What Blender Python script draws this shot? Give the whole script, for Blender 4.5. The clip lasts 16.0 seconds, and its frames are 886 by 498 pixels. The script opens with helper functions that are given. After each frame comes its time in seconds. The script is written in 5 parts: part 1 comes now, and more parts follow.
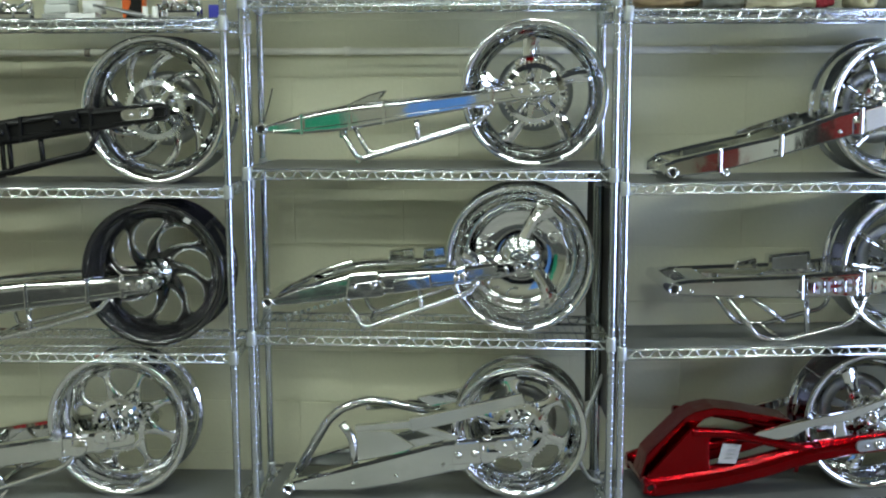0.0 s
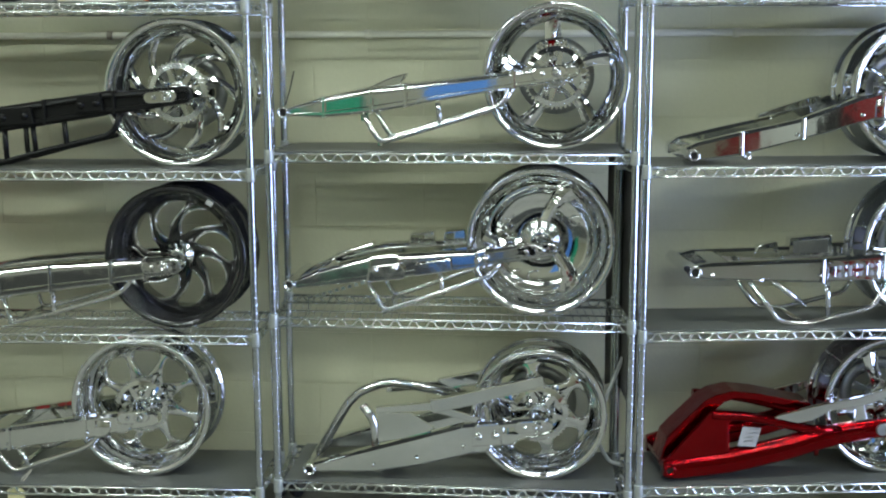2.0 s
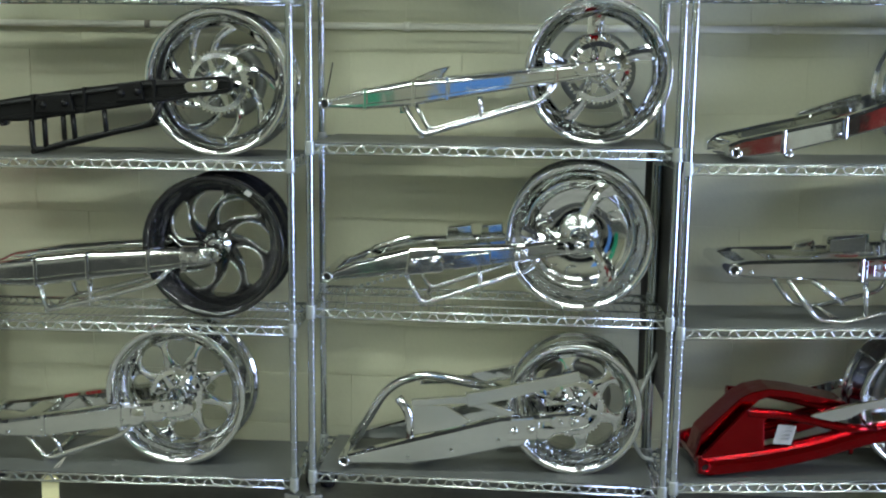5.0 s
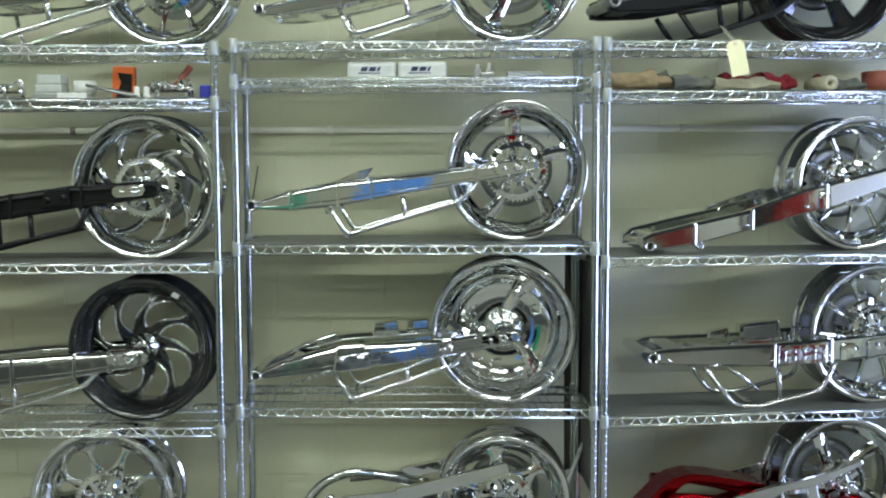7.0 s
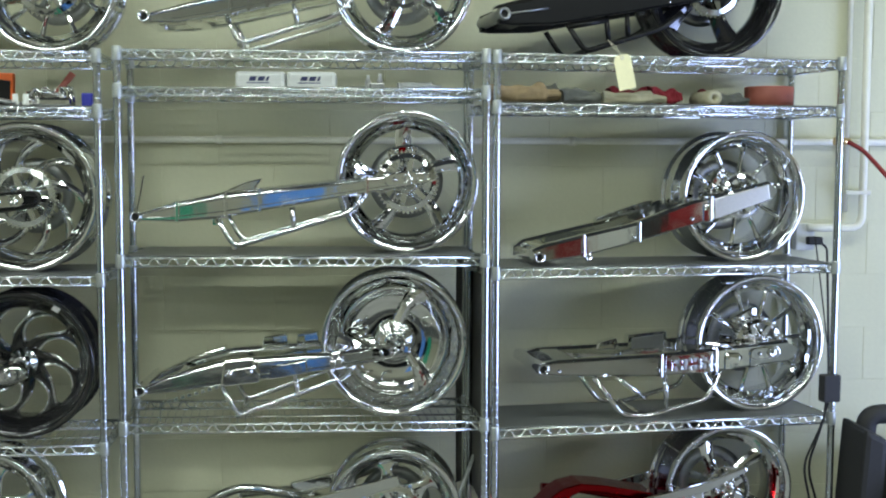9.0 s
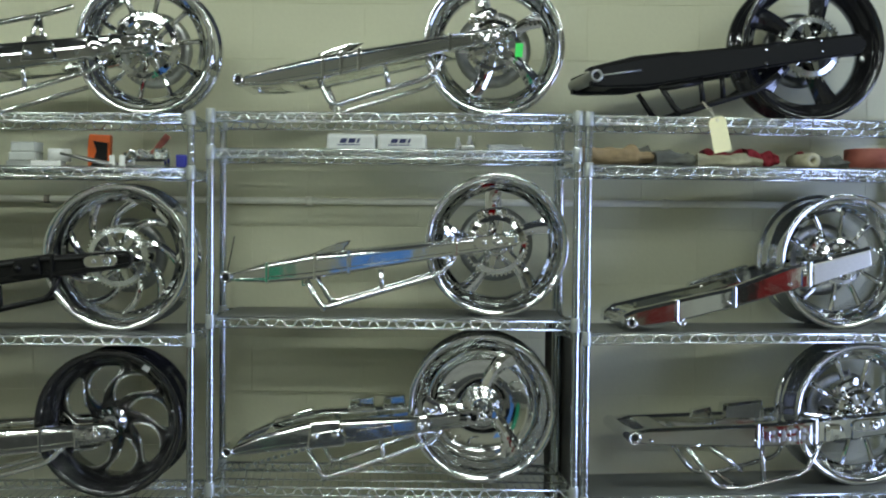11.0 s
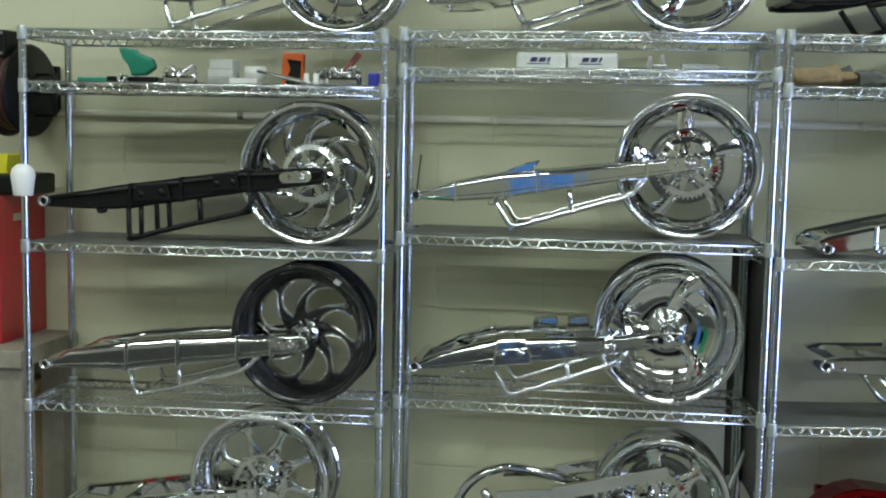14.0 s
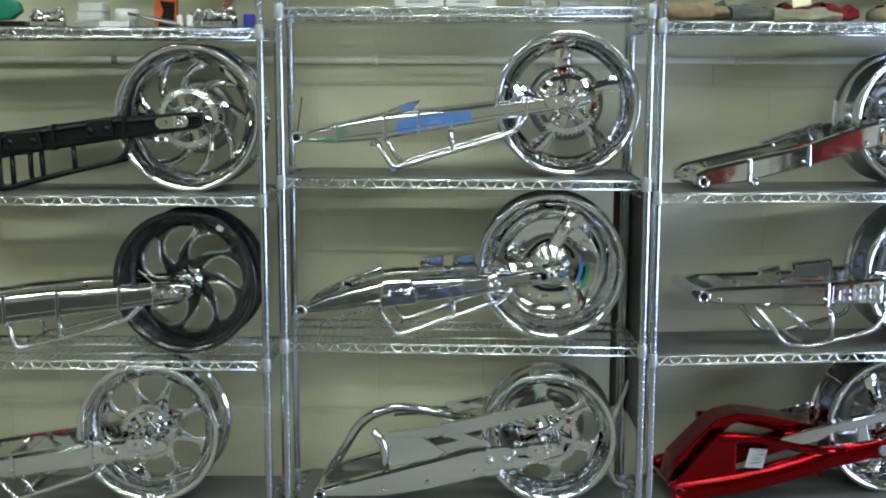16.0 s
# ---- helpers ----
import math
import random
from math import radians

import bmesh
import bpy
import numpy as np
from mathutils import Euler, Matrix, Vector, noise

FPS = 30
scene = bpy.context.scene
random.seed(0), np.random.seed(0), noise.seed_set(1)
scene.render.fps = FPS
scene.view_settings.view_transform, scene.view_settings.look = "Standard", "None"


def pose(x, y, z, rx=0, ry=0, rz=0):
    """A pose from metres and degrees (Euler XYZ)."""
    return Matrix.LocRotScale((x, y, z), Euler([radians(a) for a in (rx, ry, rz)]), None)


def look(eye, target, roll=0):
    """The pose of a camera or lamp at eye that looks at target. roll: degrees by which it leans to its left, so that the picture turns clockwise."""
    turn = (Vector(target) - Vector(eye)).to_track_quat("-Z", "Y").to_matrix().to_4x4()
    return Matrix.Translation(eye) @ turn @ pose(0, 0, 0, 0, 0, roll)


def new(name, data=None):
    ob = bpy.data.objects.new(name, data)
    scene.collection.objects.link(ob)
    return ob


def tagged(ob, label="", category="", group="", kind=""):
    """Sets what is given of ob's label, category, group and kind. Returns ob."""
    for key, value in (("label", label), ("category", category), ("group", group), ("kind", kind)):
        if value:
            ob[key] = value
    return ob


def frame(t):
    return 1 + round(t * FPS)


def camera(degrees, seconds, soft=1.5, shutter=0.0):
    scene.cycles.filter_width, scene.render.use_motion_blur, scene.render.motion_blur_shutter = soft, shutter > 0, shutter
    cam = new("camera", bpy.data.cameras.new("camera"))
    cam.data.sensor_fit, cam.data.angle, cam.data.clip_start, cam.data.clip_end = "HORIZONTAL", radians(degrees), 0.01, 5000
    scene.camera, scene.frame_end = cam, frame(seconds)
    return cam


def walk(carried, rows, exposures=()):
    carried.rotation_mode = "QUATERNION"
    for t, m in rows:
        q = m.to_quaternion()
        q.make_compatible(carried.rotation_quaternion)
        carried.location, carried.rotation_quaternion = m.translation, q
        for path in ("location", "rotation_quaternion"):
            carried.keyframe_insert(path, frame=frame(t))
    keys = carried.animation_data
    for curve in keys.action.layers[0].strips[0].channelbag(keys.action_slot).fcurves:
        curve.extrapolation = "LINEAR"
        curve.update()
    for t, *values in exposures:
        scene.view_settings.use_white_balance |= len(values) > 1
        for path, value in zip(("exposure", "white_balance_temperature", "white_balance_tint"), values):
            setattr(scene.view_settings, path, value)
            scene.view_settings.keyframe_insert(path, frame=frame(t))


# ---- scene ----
cam = camera(41.9, 16.0, 2.1)
PATH = [
    (0, (0.997, -3.68, 1.652), (0.83, -1.707, 1.346), -0.2),
    (0.5, (0.996, -3.661, 1.652), (0.841, -1.69, 1.324), 0.5),
    (1, (0.995, -3.657, 1.653), (0.858, -1.683, 1.332), 0.9),
    (1.5, (0.989, -3.666, 1.653), (0.828, -1.696, 1.323), 0.5),
    (2, (0.981, -3.693, 1.653), (0.787, -1.726, 1.318), -0.2),
    (2.5, (0.968, -3.725, 1.653), (0.748, -1.762, 1.313), -0.6),
    (3, (0.95, -3.743, 1.654), (0.728, -1.785, 1.29), -0.7),
    (3.2, (0.942, -3.746, 1.654), (0.716, -1.788, 1.288), -0.5),
    (5.3, (0.84, -3.702, 1.659), (0.649, -1.739, 1.321), 0.7),
    (5.5, (0.835, -3.708, 1.659), (0.656, -1.735, 1.385), 0.4),
    (6, (0.833, -3.743, 1.66), (0.671, -1.76, 1.448), 0.0),
    (6.5, (0.836, -3.774, 1.66), (0.711, -1.785, 1.492), -0.4),
    (7, (0.843, -3.793, 1.661), (0.784, -1.802, 1.483), -0.2),
    (7.5, (0.853, -3.795, 1.662), (0.861, -1.807, 1.456), -0.2),
    (8, (0.863, -3.791, 1.663), (0.954, -1.805, 1.461), 0.1),
    (8.2, (0.866, -3.789, 1.663), (0.982, -1.804, 1.461), 0.2),
    (10.3, (0.878, -3.735, 1.676), (0.958, -1.741, 1.606), 0.3),
    (10.5, (0.875, -3.732, 1.677), (0.922, -1.736, 1.609), 0.2),
    (11, (0.86, -3.725, 1.678), (0.828, -1.73, 1.617), 0.5),
    (11.5, (0.837, -3.719, 1.678), (0.711, -1.728, 1.605), 0.8),
    (12, (0.808, -3.717, 1.679), (0.565, -1.738, 1.596), 1.2),
    (12.5, (0.776, -3.724, 1.679), (0.411, -1.764, 1.602), 1.9),
    (13, (0.745, -3.734, 1.679), (0.336, -1.783, 1.591), 1.8),
    (13.5, (0.724, -3.74, 1.679), (0.375, -1.786, 1.502), 1.9),
    (14, (0.717, -3.742, 1.679), (0.441, -1.78, 1.476), 1.1),
    (14.5, (0.724, -3.742, 1.679), (0.513, -1.774, 1.463), 0.2),
    (15, (0.74, -3.741, 1.679), (0.569, -1.77, 1.454), -0.1),
    (15.5, (0.761, -3.738, 1.679), (0.623, -1.771, 1.416), -0.1),
    (16, (0.782, -3.729, 1.679), (0.673, -1.767, 1.378), 0.1),
]
walk(cam, [(t, look(eye, target, roll)) for t, eye, target, roll in PATH],
     [(0, -0.27), (3.2, -0.23), (5.3, -0.26), (8.2, -0.30), (10.3, -0.70), (11.5, -0.74), (13, -0.68), (14.5, -0.47), (16, -0.33)])

# ---- light ----
world = bpy.data.worlds.new("world")
scene.world = world
world.use_nodes = True
wn = world.node_tree.nodes
sky = wn.new("ShaderNodeTexSky")
sky.sky_type, sky.sun_disc, sky.sun_elevation, sky.sun_rotation = "NISHITA", False, radians(40), radians(120)
world.node_tree.links.new(sky.outputs[0], wn["Background"].inputs[0])
wn["Background"].inputs[1].default_value = 0.12

FLOOR_Z, CEIL_Z = 0.0, 3.7
X0, X1, Y0, WALL_Y = -3.4, 5.2, -7.2, 0.52


def area(name, m, sx, sy, power, colour):
    d = bpy.data.lights.new(name, "AREA")
    d.shape, d.size, d.size_y, d.energy, d.color = "RECTANGLE", sx, sy, power, colour
    ob = new(name, d)
    ob.matrix_world = m
    return ob


# ceiling tubes and the daylight of the open doorway
TUBE_SHARE = {-2.2: 1.22, -0.4: 1.04, 1.4: 1.11, 3.2: 0.97}  # power per column, tuned to balance brightness from left to right
TUBES = [(x, y) for y in (-1.35, -3.6, -5.7) for x in (-2.2, -0.4, 1.4, 3.2)]
for tx, ty in TUBES:
    area("tube_light", pose(tx, ty, CEIL_Z - 0.34), 1.2, 0.12, (33 if ty > -2 else 33 if ty > -4 else 24) * TUBE_SHARE[tx], (0.890, 1.0, 0.930))
area("doorway_light", look((X1 + 0.1, -1.55, 0.92), (X1 - 2, -0.80, 0.85)), 1.8, 1.75, 175, (0.44, 0.56, 1.0))


# ---- materials ----
def material(name, colour, rough=0.5, metal=0.0, grain=0.0, scale=40.0, bump=0.0, blotch=0.0, blotch_scale=2.5, rough_var=0.0, coat=0.0, vary=0.0, wave=0.0, wave_scale=7.0):
    m = bpy.data.materials.new(name)
    m.use_nodes = True
    nt = m.node_tree
    b = nt.nodes["Principled BSDF"]
    b.inputs["Roughness"].default_value, b.inputs["Metallic"].default_value = rough, metal
    b.inputs["Base Color"].default_value = (*colour, 1)
    b.inputs["Coat Weight"].default_value = coat
    b.inputs["Coat Roughness"].default_value = 0.05
    co = nt.nodes.new("ShaderNodeTexCoord")

    def tex(sc, detail=4):
        n = nt.nodes.new("ShaderNodeTexNoise")
        n.inputs["Scale"].default_value, n.inputs["Detail"].default_value = sc, detail
        nt.links.new(co.outputs["Object"], n.inputs["Vector"])
        return n
    fine, big = tex(scale, 6), tex(blotch_scale, 5)
    if grain or blotch or vary:
        value = nt.nodes.new("ShaderNodeMath")
        value.operation = "MULTIPLY_ADD"
        nt.links.new(fine.outputs["Fac"], value.inputs[0])
        value.inputs[1].default_value, value.inputs[2].default_value = 2 * grain, 1 - grain
        value2 = nt.nodes.new("ShaderNodeMath")
        value2.operation = "MULTIPLY_ADD"
        nt.links.new(big.outputs["Fac"], value2.inputs[0])
        value2.inputs[1].default_value, value2.inputs[2].default_value = 2 * blotch, -blotch
        add = nt.nodes.new("ShaderNodeMath")
        nt.links.new(value.outputs[0], add.inputs[0])
        nt.links.new(value2.outputs[0], add.inputs[1])
        last = add
        if vary:
            info = nt.nodes.new("ShaderNodeObjectInfo")
            v3 = nt.nodes.new("ShaderNodeMath")
            v3.operation = "MULTIPLY_ADD"
            nt.links.new(info.outputs["Random"], v3.inputs[0])
            v3.inputs[1].default_value = vary
            nt.links.new(add.outputs[0], v3.inputs[2])
            last = v3
        mix = nt.nodes.new("ShaderNodeVectorMath")
        mix.operation = "SCALE"
        mix.inputs[0].default_value = colour
        nt.links.new(last.outputs[0], mix.inputs["Scale"])
        nt.links.new(mix.outputs[0], b.inputs["Base Color"])
    if rough_var:
        r = nt.nodes.new("ShaderNodeMath")
        r.operation = "MULTIPLY_ADD"
        nt.links.new(big.outputs["Fac"], r.inputs[0])
        r.inputs[1].default_value, r.inputs[2].default_value = 2 * rough_var, rough - rough_var
        nt.links.new(r.outputs[0], b.inputs["Roughness"])
    normal = None
    if wave:
        slow = tex(wave_scale, 2)
        wp = nt.nodes.new("ShaderNodeBump")
        wp.inputs["Strength"].default_value, wp.inputs["Distance"].default_value = 1.0, wave
        nt.links.new(slow.outputs["Fac"], wp.inputs["Height"])
        nt.links.new(wp.outputs[0], b.inputs["Normal"])
        normal = wp.outputs[0]
    if bump:
        bp = nt.nodes.new("ShaderNodeBump")
        bp.inputs["Strength"].default_value, bp.inputs["Distance"].default_value = 1.0, bump
        nt.links.new(fine.outputs["Fac"], bp.inputs["Height"])
        if normal is not None:
            nt.links.new(normal, bp.inputs["Normal"])
        nt.links.new(bp.outputs[0], b.inputs["Normal"])
    return m


CHROME = material("chrome", (0.82, 0.83, 0.82), 0.05, 1.0, scale=30, bump=0.0001, rough_var=0.035, blotch_scale=9, wave=0.0019, wave_scale=17)
BILLET = material("polished_billet", (0.80, 0.81, 0.79), 0.06, 1.0, scale=30, bump=0.0001, rough_var=0.05, blotch_scale=9, wave=0.0013, wave_scale=7)
POST = material("post_chrome", (0.60, 0.64, 0.65), 0.14, 1.0, grain=0.12, scale=60, blotch=0.14, blotch_scale=6, rough_var=0.05)
WIRE = material("wire_chrome", (0.80, 0.83, 0.81), 0.16, 1.0, grain=0.10, scale=60, blotch=0.10, blotch_scale=6, rough_var=0.06)
COLLAR = material("collar_grey", (0.50, 0.53, 0.51), 0.34, 0.7, grain=0.06, scale=60, blotch=0.08, blotch_scale=12)
STEEL = material("dull_steel", (0.42, 0.43, 0.42), 0.38, 1.0, grain=0.15, scale=90, rough_var=0.1)
BLACK = material("gloss_black", (0.012, 0.012, 0.013), 0.10, 0.0, coat=0.6, rough_var=0.05)
SATIN = material("satin_black", (0.006, 0.006, 0.006), 0.40, 0.0, grain=0.25, scale=120, bump=0.0002, rough_var=0.1)
SATIN.node_tree.nodes["Principled BSDF"].inputs["Specular IOR Level"].default_value = 0.24
RED = material("candy_red", (0.29, 0.001, 0.004), 0.16, 1.0, grain=0.14, scale=160, coat=0.25, blotch=0.15, wave=0.003, wave_scale=12)
RUBBER = material("rubber", (0.018, 0.018, 0.019), 0.7, grain=0.2, scale=60, bump=0.0004)
LINER = material("shelf_liner", (0.10, 0.105, 0.10), 0.40, grain=0.12, scale=50, blotch=0.22, blotch_scale=5, bump=0.0004, rough_var=0.12)
PAINT = material("wall_paint", (0.680, 0.675, 0.492), 0.62, grain=0.05, scale=70, blotch=0.07, blotch_scale=1.4, bump=0.0006, vary=0.012)
# PAINT darkened for the unseen walls, to hold back ambient light
DIM = material("darkened_wall_paint", (0.33, 0.32, 0.25), 0.7, grain=0.05, scale=50, blotch=0.12, blotch_scale=1.2)
PIPE = material("painted_pipe", (0.86, 0.85, 0.74), 0.45, grain=0.06, scale=50, blotch=0.12, blotch_scale=7, bump=0.0003)
CONCRETE = material("concrete", (0.195, 0.192, 0.172), 0.42, grain=0.25, scale=35, blotch=0.5, blotch_scale=2.6, bump=0.0012, rough_var=0.15)
CEILING = material("ceiling_board", (0.09, 0.09, 0.085), 0.8, grain=0.1, scale=20, blotch=0.1)
WOOD = material("bench_wood", (0.36, 0.25, 0.13), 0.6, grain=0.3, scale=24, blotch=0.3, blotch_scale=4, bump=0.0008)
GREYWOOD = material("worn_board", (0.30, 0.27, 0.22), 0.6, grain=0.25, scale=30, blotch=0.3, blotch_scale=4, bump=0.0008)
TOOLRED = material("toolbox_red", (0.46, 0.022, 0.024), 0.30, grain=0.05, scale=60, blotch=0.1, coat=0.3, rough_var=0.08)
ALU = material("brushed_aluminium", (0.78, 0.78, 0.72), 0.30, 0.9, grain=0.1, scale=120)
CARD = material("pale_card", (0.52, 0.54, 0.51), 0.6, grain=0.05, scale=60, blotch=0.12, blotch_scale=12)
WHITE = material("white_plastic", (0.68, 0.69, 0.66), 0.4, grain=0.03, scale=60, blotch=0.06, blotch_scale=12)
PAPER = material("white_paper", (0.80, 0.80, 0.78), 0.8, grain=0.04, scale=50, blotch=0.08, blotch_scale=10)
NAVY = material("navy_print", (0.03, 0.035, 0.11), 0.5)
VINYL = material("clear_vinyl", (0.42, 0.44, 0.43), 0.20, grain=0.05)
TAG = material("manila_tag", (0.86, 0.80, 0.46), 0.7, grain=0.05, scale=60, blotch=0.08, blotch_scale=14)
STRING = material("string", (0.62, 0.58, 0.46), 0.85, grain=0.1)
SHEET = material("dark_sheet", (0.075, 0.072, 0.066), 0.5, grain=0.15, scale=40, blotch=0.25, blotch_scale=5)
GREYCARD = material("cloudy_label", (0.36, 0.35, 0.34), 0.4, grain=0.08, scale=60, blotch=0.25, blotch_scale=14)
GREENTAG = material("green_sticker", (0.05, 0.75, 0.12), 0.6, grain=0.05)
TEAL = material("teal_plastic", (0.01, 0.24, 0.15), 0.35, grain=0.1, scale=30, blotch=0.2, blotch_scale=9)
ORANGE = material("orange_plastic", (0.72, 0.13, 0.02), 0.4, grain=0.08, blotch=0.1)
YELLOW = material("yellow_plastic", (0.72, 0.66, 0.03), 0.4, grain=0.08, blotch=0.12, blotch_scale=9)
BLUE = material("blue_plastic", (0.03, 0.035, 0.30), 0.4, grain=0.08)
CLOTH = material("tan_leather", (0.34, 0.25, 0.14), 0.75, grain=0.25, scale=45, blotch=0.35, blotch_scale=11, bump=0.002)
CREAM = material("cream_leather", (0.48, 0.45, 0.31), 0.75, grain=0.2, scale=45, blotch=0.25, blotch_scale=12, bump=0.002)
DARKRED = material("dark_red_cloth", (0.22, 0.012, 0.022), 0.8, grain=0.2, scale=60, blotch=0.2, bump=0.001)
RUST = material("red_brown_board", (0.34, 0.10, 0.07), 0.6, grain=0.15, scale=40, blotch=0.2, blotch_scale=8)
GREYCLOTH = material("grey_cloth", (0.16, 0.165, 0.14), 0.85, grain=0.2, scale=50, blotch=0.25, blotch_scale=10, bump=0.002)
HOSE = material("reel_hose", (0.06, 0.024, 0.02), 0.55, grain=0.2, scale=60, blotch=0.2)
REDHOSE = material("red_hose", (0.26, 0.02, 0.022), 0.5, grain=0.1)
BRASS = material("brass", (0.72, 0.52, 0.24), 0.3, 1.0)
LAMPWHITE = material("lamp_housing", (0.75, 0.75, 0.72), 0.5)
CABBLUE = material("blue_enamel", (0.10, 0.26, 0.66), 0.35, grain=0.05, blotch=0.08)
CABRED = material("red_enamel", (0.24, 0.008, 0.016), 0.35, grain=0.05, blotch=0.08)
CABGREEN = material("green_enamel", (0.02, 0.28, 0.16), 0.35, grain=0.05, blotch=0.08)
# near-black that paints the shade inside holes and slots
HOLE_SHADE = material("hole_shade", (0.01, 0.01, 0.01), 0.7, grain=0.1)


# ---- mesh helpers ----
class Shape:
    """Gathers vertices and faces of one mesh."""

    def __init__(self):
        self.v, self.f, self.smooth = [], [], []

    def add(self, v, f, smooth=True):
        n = len(self.v)
        self.v += [tuple(p) for p in v]
        self.f += [tuple(i + n for i in q) for q in f]
        self.smooth += [smooth] * len(f)
        return self

    def tube(self, pts, r, n=8, closed=False, r_end=None):
        pts = [Vector(p) for p in pts]
        k = len(pts)
        rings, ref = [], None
        for i, p in enumerate(pts):
            a = pts[i - 1] if (i or closed) else pts[0]
            b = pts[(i + 1) % k] if (i < k - 1 or closed) else pts[-1]
            d = (b - a).normalized()
            if ref is None:
                ref = d.cross(Vector((0, 0, 1)) if abs(d.z) < 0.9 else Vector((0, 1, 0))).normalized()
            ref = (ref - d * ref.dot(d)).normalized()
            up = d.cross(ref)
            rr = r if r_end is None else r + (r_end - r) * i / (k - 1)
            rings.append([p + rr * (math.cos(2 * math.pi * j / n) * ref + math.sin(2 * math.pi * j / n) * up) for j in range(n)])
        v = [q for ring in rings for q in ring]
        f = []
        for i in range(k if closed else k - 1):
            o, e = i * n, ((i + 1) % k) * n
            f += [(o + j, o + (j + 1) % n, e + (j + 1) % n, e + j) for j in range(n)]
        self.add(v, f)
        if not closed:
            self.add([], [])
            base = len(self.v) - len(v)
            self.f += [tuple(base + j for j in reversed(range(n))), tuple(base + (k - 1) * n + j for j in range(n))]
            self.smooth += [False, False]
        return self

    def lathe(self, profile, n=48, axis="y", centre=(0, 0, 0), closed=True):
        """Turns (radius, height) pairs round an axis."""
        v, f, k = [], [], len(profile)
        for i in range(n):
            c, s = math.cos(2 * math.pi * i / n), math.sin(2 * math.pi * i / n)
            for r, h in profile:
                p = (r * c, h, r * s) if axis == "y" else (r * c, r * s, h) if axis == "z" else (h, r * c, r * s)
                v.append((p[0] + centre[0], p[1] + centre[1], p[2] + centre[2]))
        flip = axis == "y"
        for i in range(n):
            a, b = i * k, ((i + 1) % n) * k
            for j in range(k if closed else k - 1):
                q = (a + j, b + j, b + (j + 1) % k, a + (j + 1) % k)
                f.append(q if flip else q[::-1])
        return self.add(v, f)

    def box(self, a, b, bevel=0.0, m=None):
        """A box from corner a to corner b, with chamfered edges."""
        bm = bmesh.new()
        bmesh.ops.create_cube(bm, size=1)
        lo, hi = Vector(a), Vector(b)
        for p in bm.verts:
            p.co = Vector([lo[i] + (p.co[i] + 0.5) * (hi[i] - lo[i]) for i in range(3)])
        return self.take(bm, bevel, m)

    def prism(self, outline, y0, y1, bevel=0.0, m=None, sink=0.0):
        """An outline of (x, z) pairs, drawn out along y."""
        bm = bmesh.new()
        face = bm.faces.new([bm.verts.new((x, y0, z)) for x, z in outline])
        got = bmesh.ops.extrude_face_region(bm, geom=[face])
        for p in got["geom"]:
            if isinstance(p, bmesh.types.BMVert):
                p.co.y = y1
        bmesh.ops.recalc_face_normals(bm, faces=bm.faces)
        return self.take(bm, bevel, m, sink)

    def take(self, bm, bevel=0.0, m=None, sink=0.0):
        if bevel:
            bmesh.ops.bevel(bm, geom=list(bm.edges), offset=bevel, segments=3 if sink else 2, affect="EDGES", profile=0.6, clamp_overlap=True)
        if sink:
            bm.normal_update()
            for sign in (-1, 1):
                big = max((f for f in bm.faces if f.normal.y * sign > 0.9), key=lambda f: f.calc_area())
                bmesh.ops.inset_individual(bm, faces=[big], thickness=sink * 1.6, depth=-sink)
                bmesh.ops.inset_individual(bm, faces=[big], thickness=sink * 0.8, depth=-sink * 0.15)
        if m is not None:
            bm.transform(m)
        bm.verts.index_update()
        self.add([p.co[:] for p in bm.verts], [[p.index for p in q.verts] for q in bm.faces], False)
        bm.free()
        return self

    def mesh(self, name, mat):
        me = bpy.data.meshes.new(name)
        me.from_pydata(self.v, [], self.f)
        me.polygons.foreach_set("use_smooth", self.smooth)
        me.materials.append(mat)
        me.update()
        return me


def part(name, shape, mat, parent=None, label="", m=None):
    me = shape.mesh(name, mat) if isinstance(shape, Shape) else shape
    ob = new(name, me)
    if parent is not None:
        ob.parent = parent
    if m is not None:
        ob.matrix_basis = m
    if label:
        ob["label"] = label
    return ob


def thing(name, m, label, category, group="", kind=""):
    ob = new(name)
    ob.empty_display_size = 0.1
    ob.matrix_basis = m
    return tagged(ob, label, category, group, kind)


def round_path(pts, radius, steps=4):
    """Rounds the corners of a path of points."""
    pts = [Vector(p) for p in pts]
    out = [pts[0]]
    for a, p, b in zip(pts, pts[1:], pts[2:]):
        r = min(radius, (a - p).length * 0.45, (b - p).length * 0.45)
        s, e = p + (a - p).normalized() * r, p + (b - p).normalized() * r
        for i in range(steps + 1):
            u = i / steps
            out.append(s * (1 - u) ** 2 + p * 2 * u * (1 - u) + e * u * u)
    return out + [pts[-1]]


# ---- the room ----
def slab(name, a, b, mat, label, category):
    return tagged(part(name, Shape().box(a, b), mat), label, category, kind="structure")


slab("floor", (X0 - 0.2, Y0 - 0.2, FLOOR_Z - 0.15), (X1 + 0.2, WALL_Y + 0.3, FLOOR_Z), CONCRETE, "bare stained grey concrete workshop floor", "floor")
slab("ceiling", (X0 - 0.2, Y0 - 0.2, CEIL_Z), (X1 + 0.2, WALL_Y + 0.3, CEIL_Z + 0.15), CEILING, "plain grey workshop ceiling", "ceiling")
wall_north = slab("wall_north", (X0, WALL_Y + 0.0005, FLOOR_Z), (X1, WALL_Y + 0.2, CEIL_Z), PAINT, "cream painted concrete block wall behind the shelves", "wall")
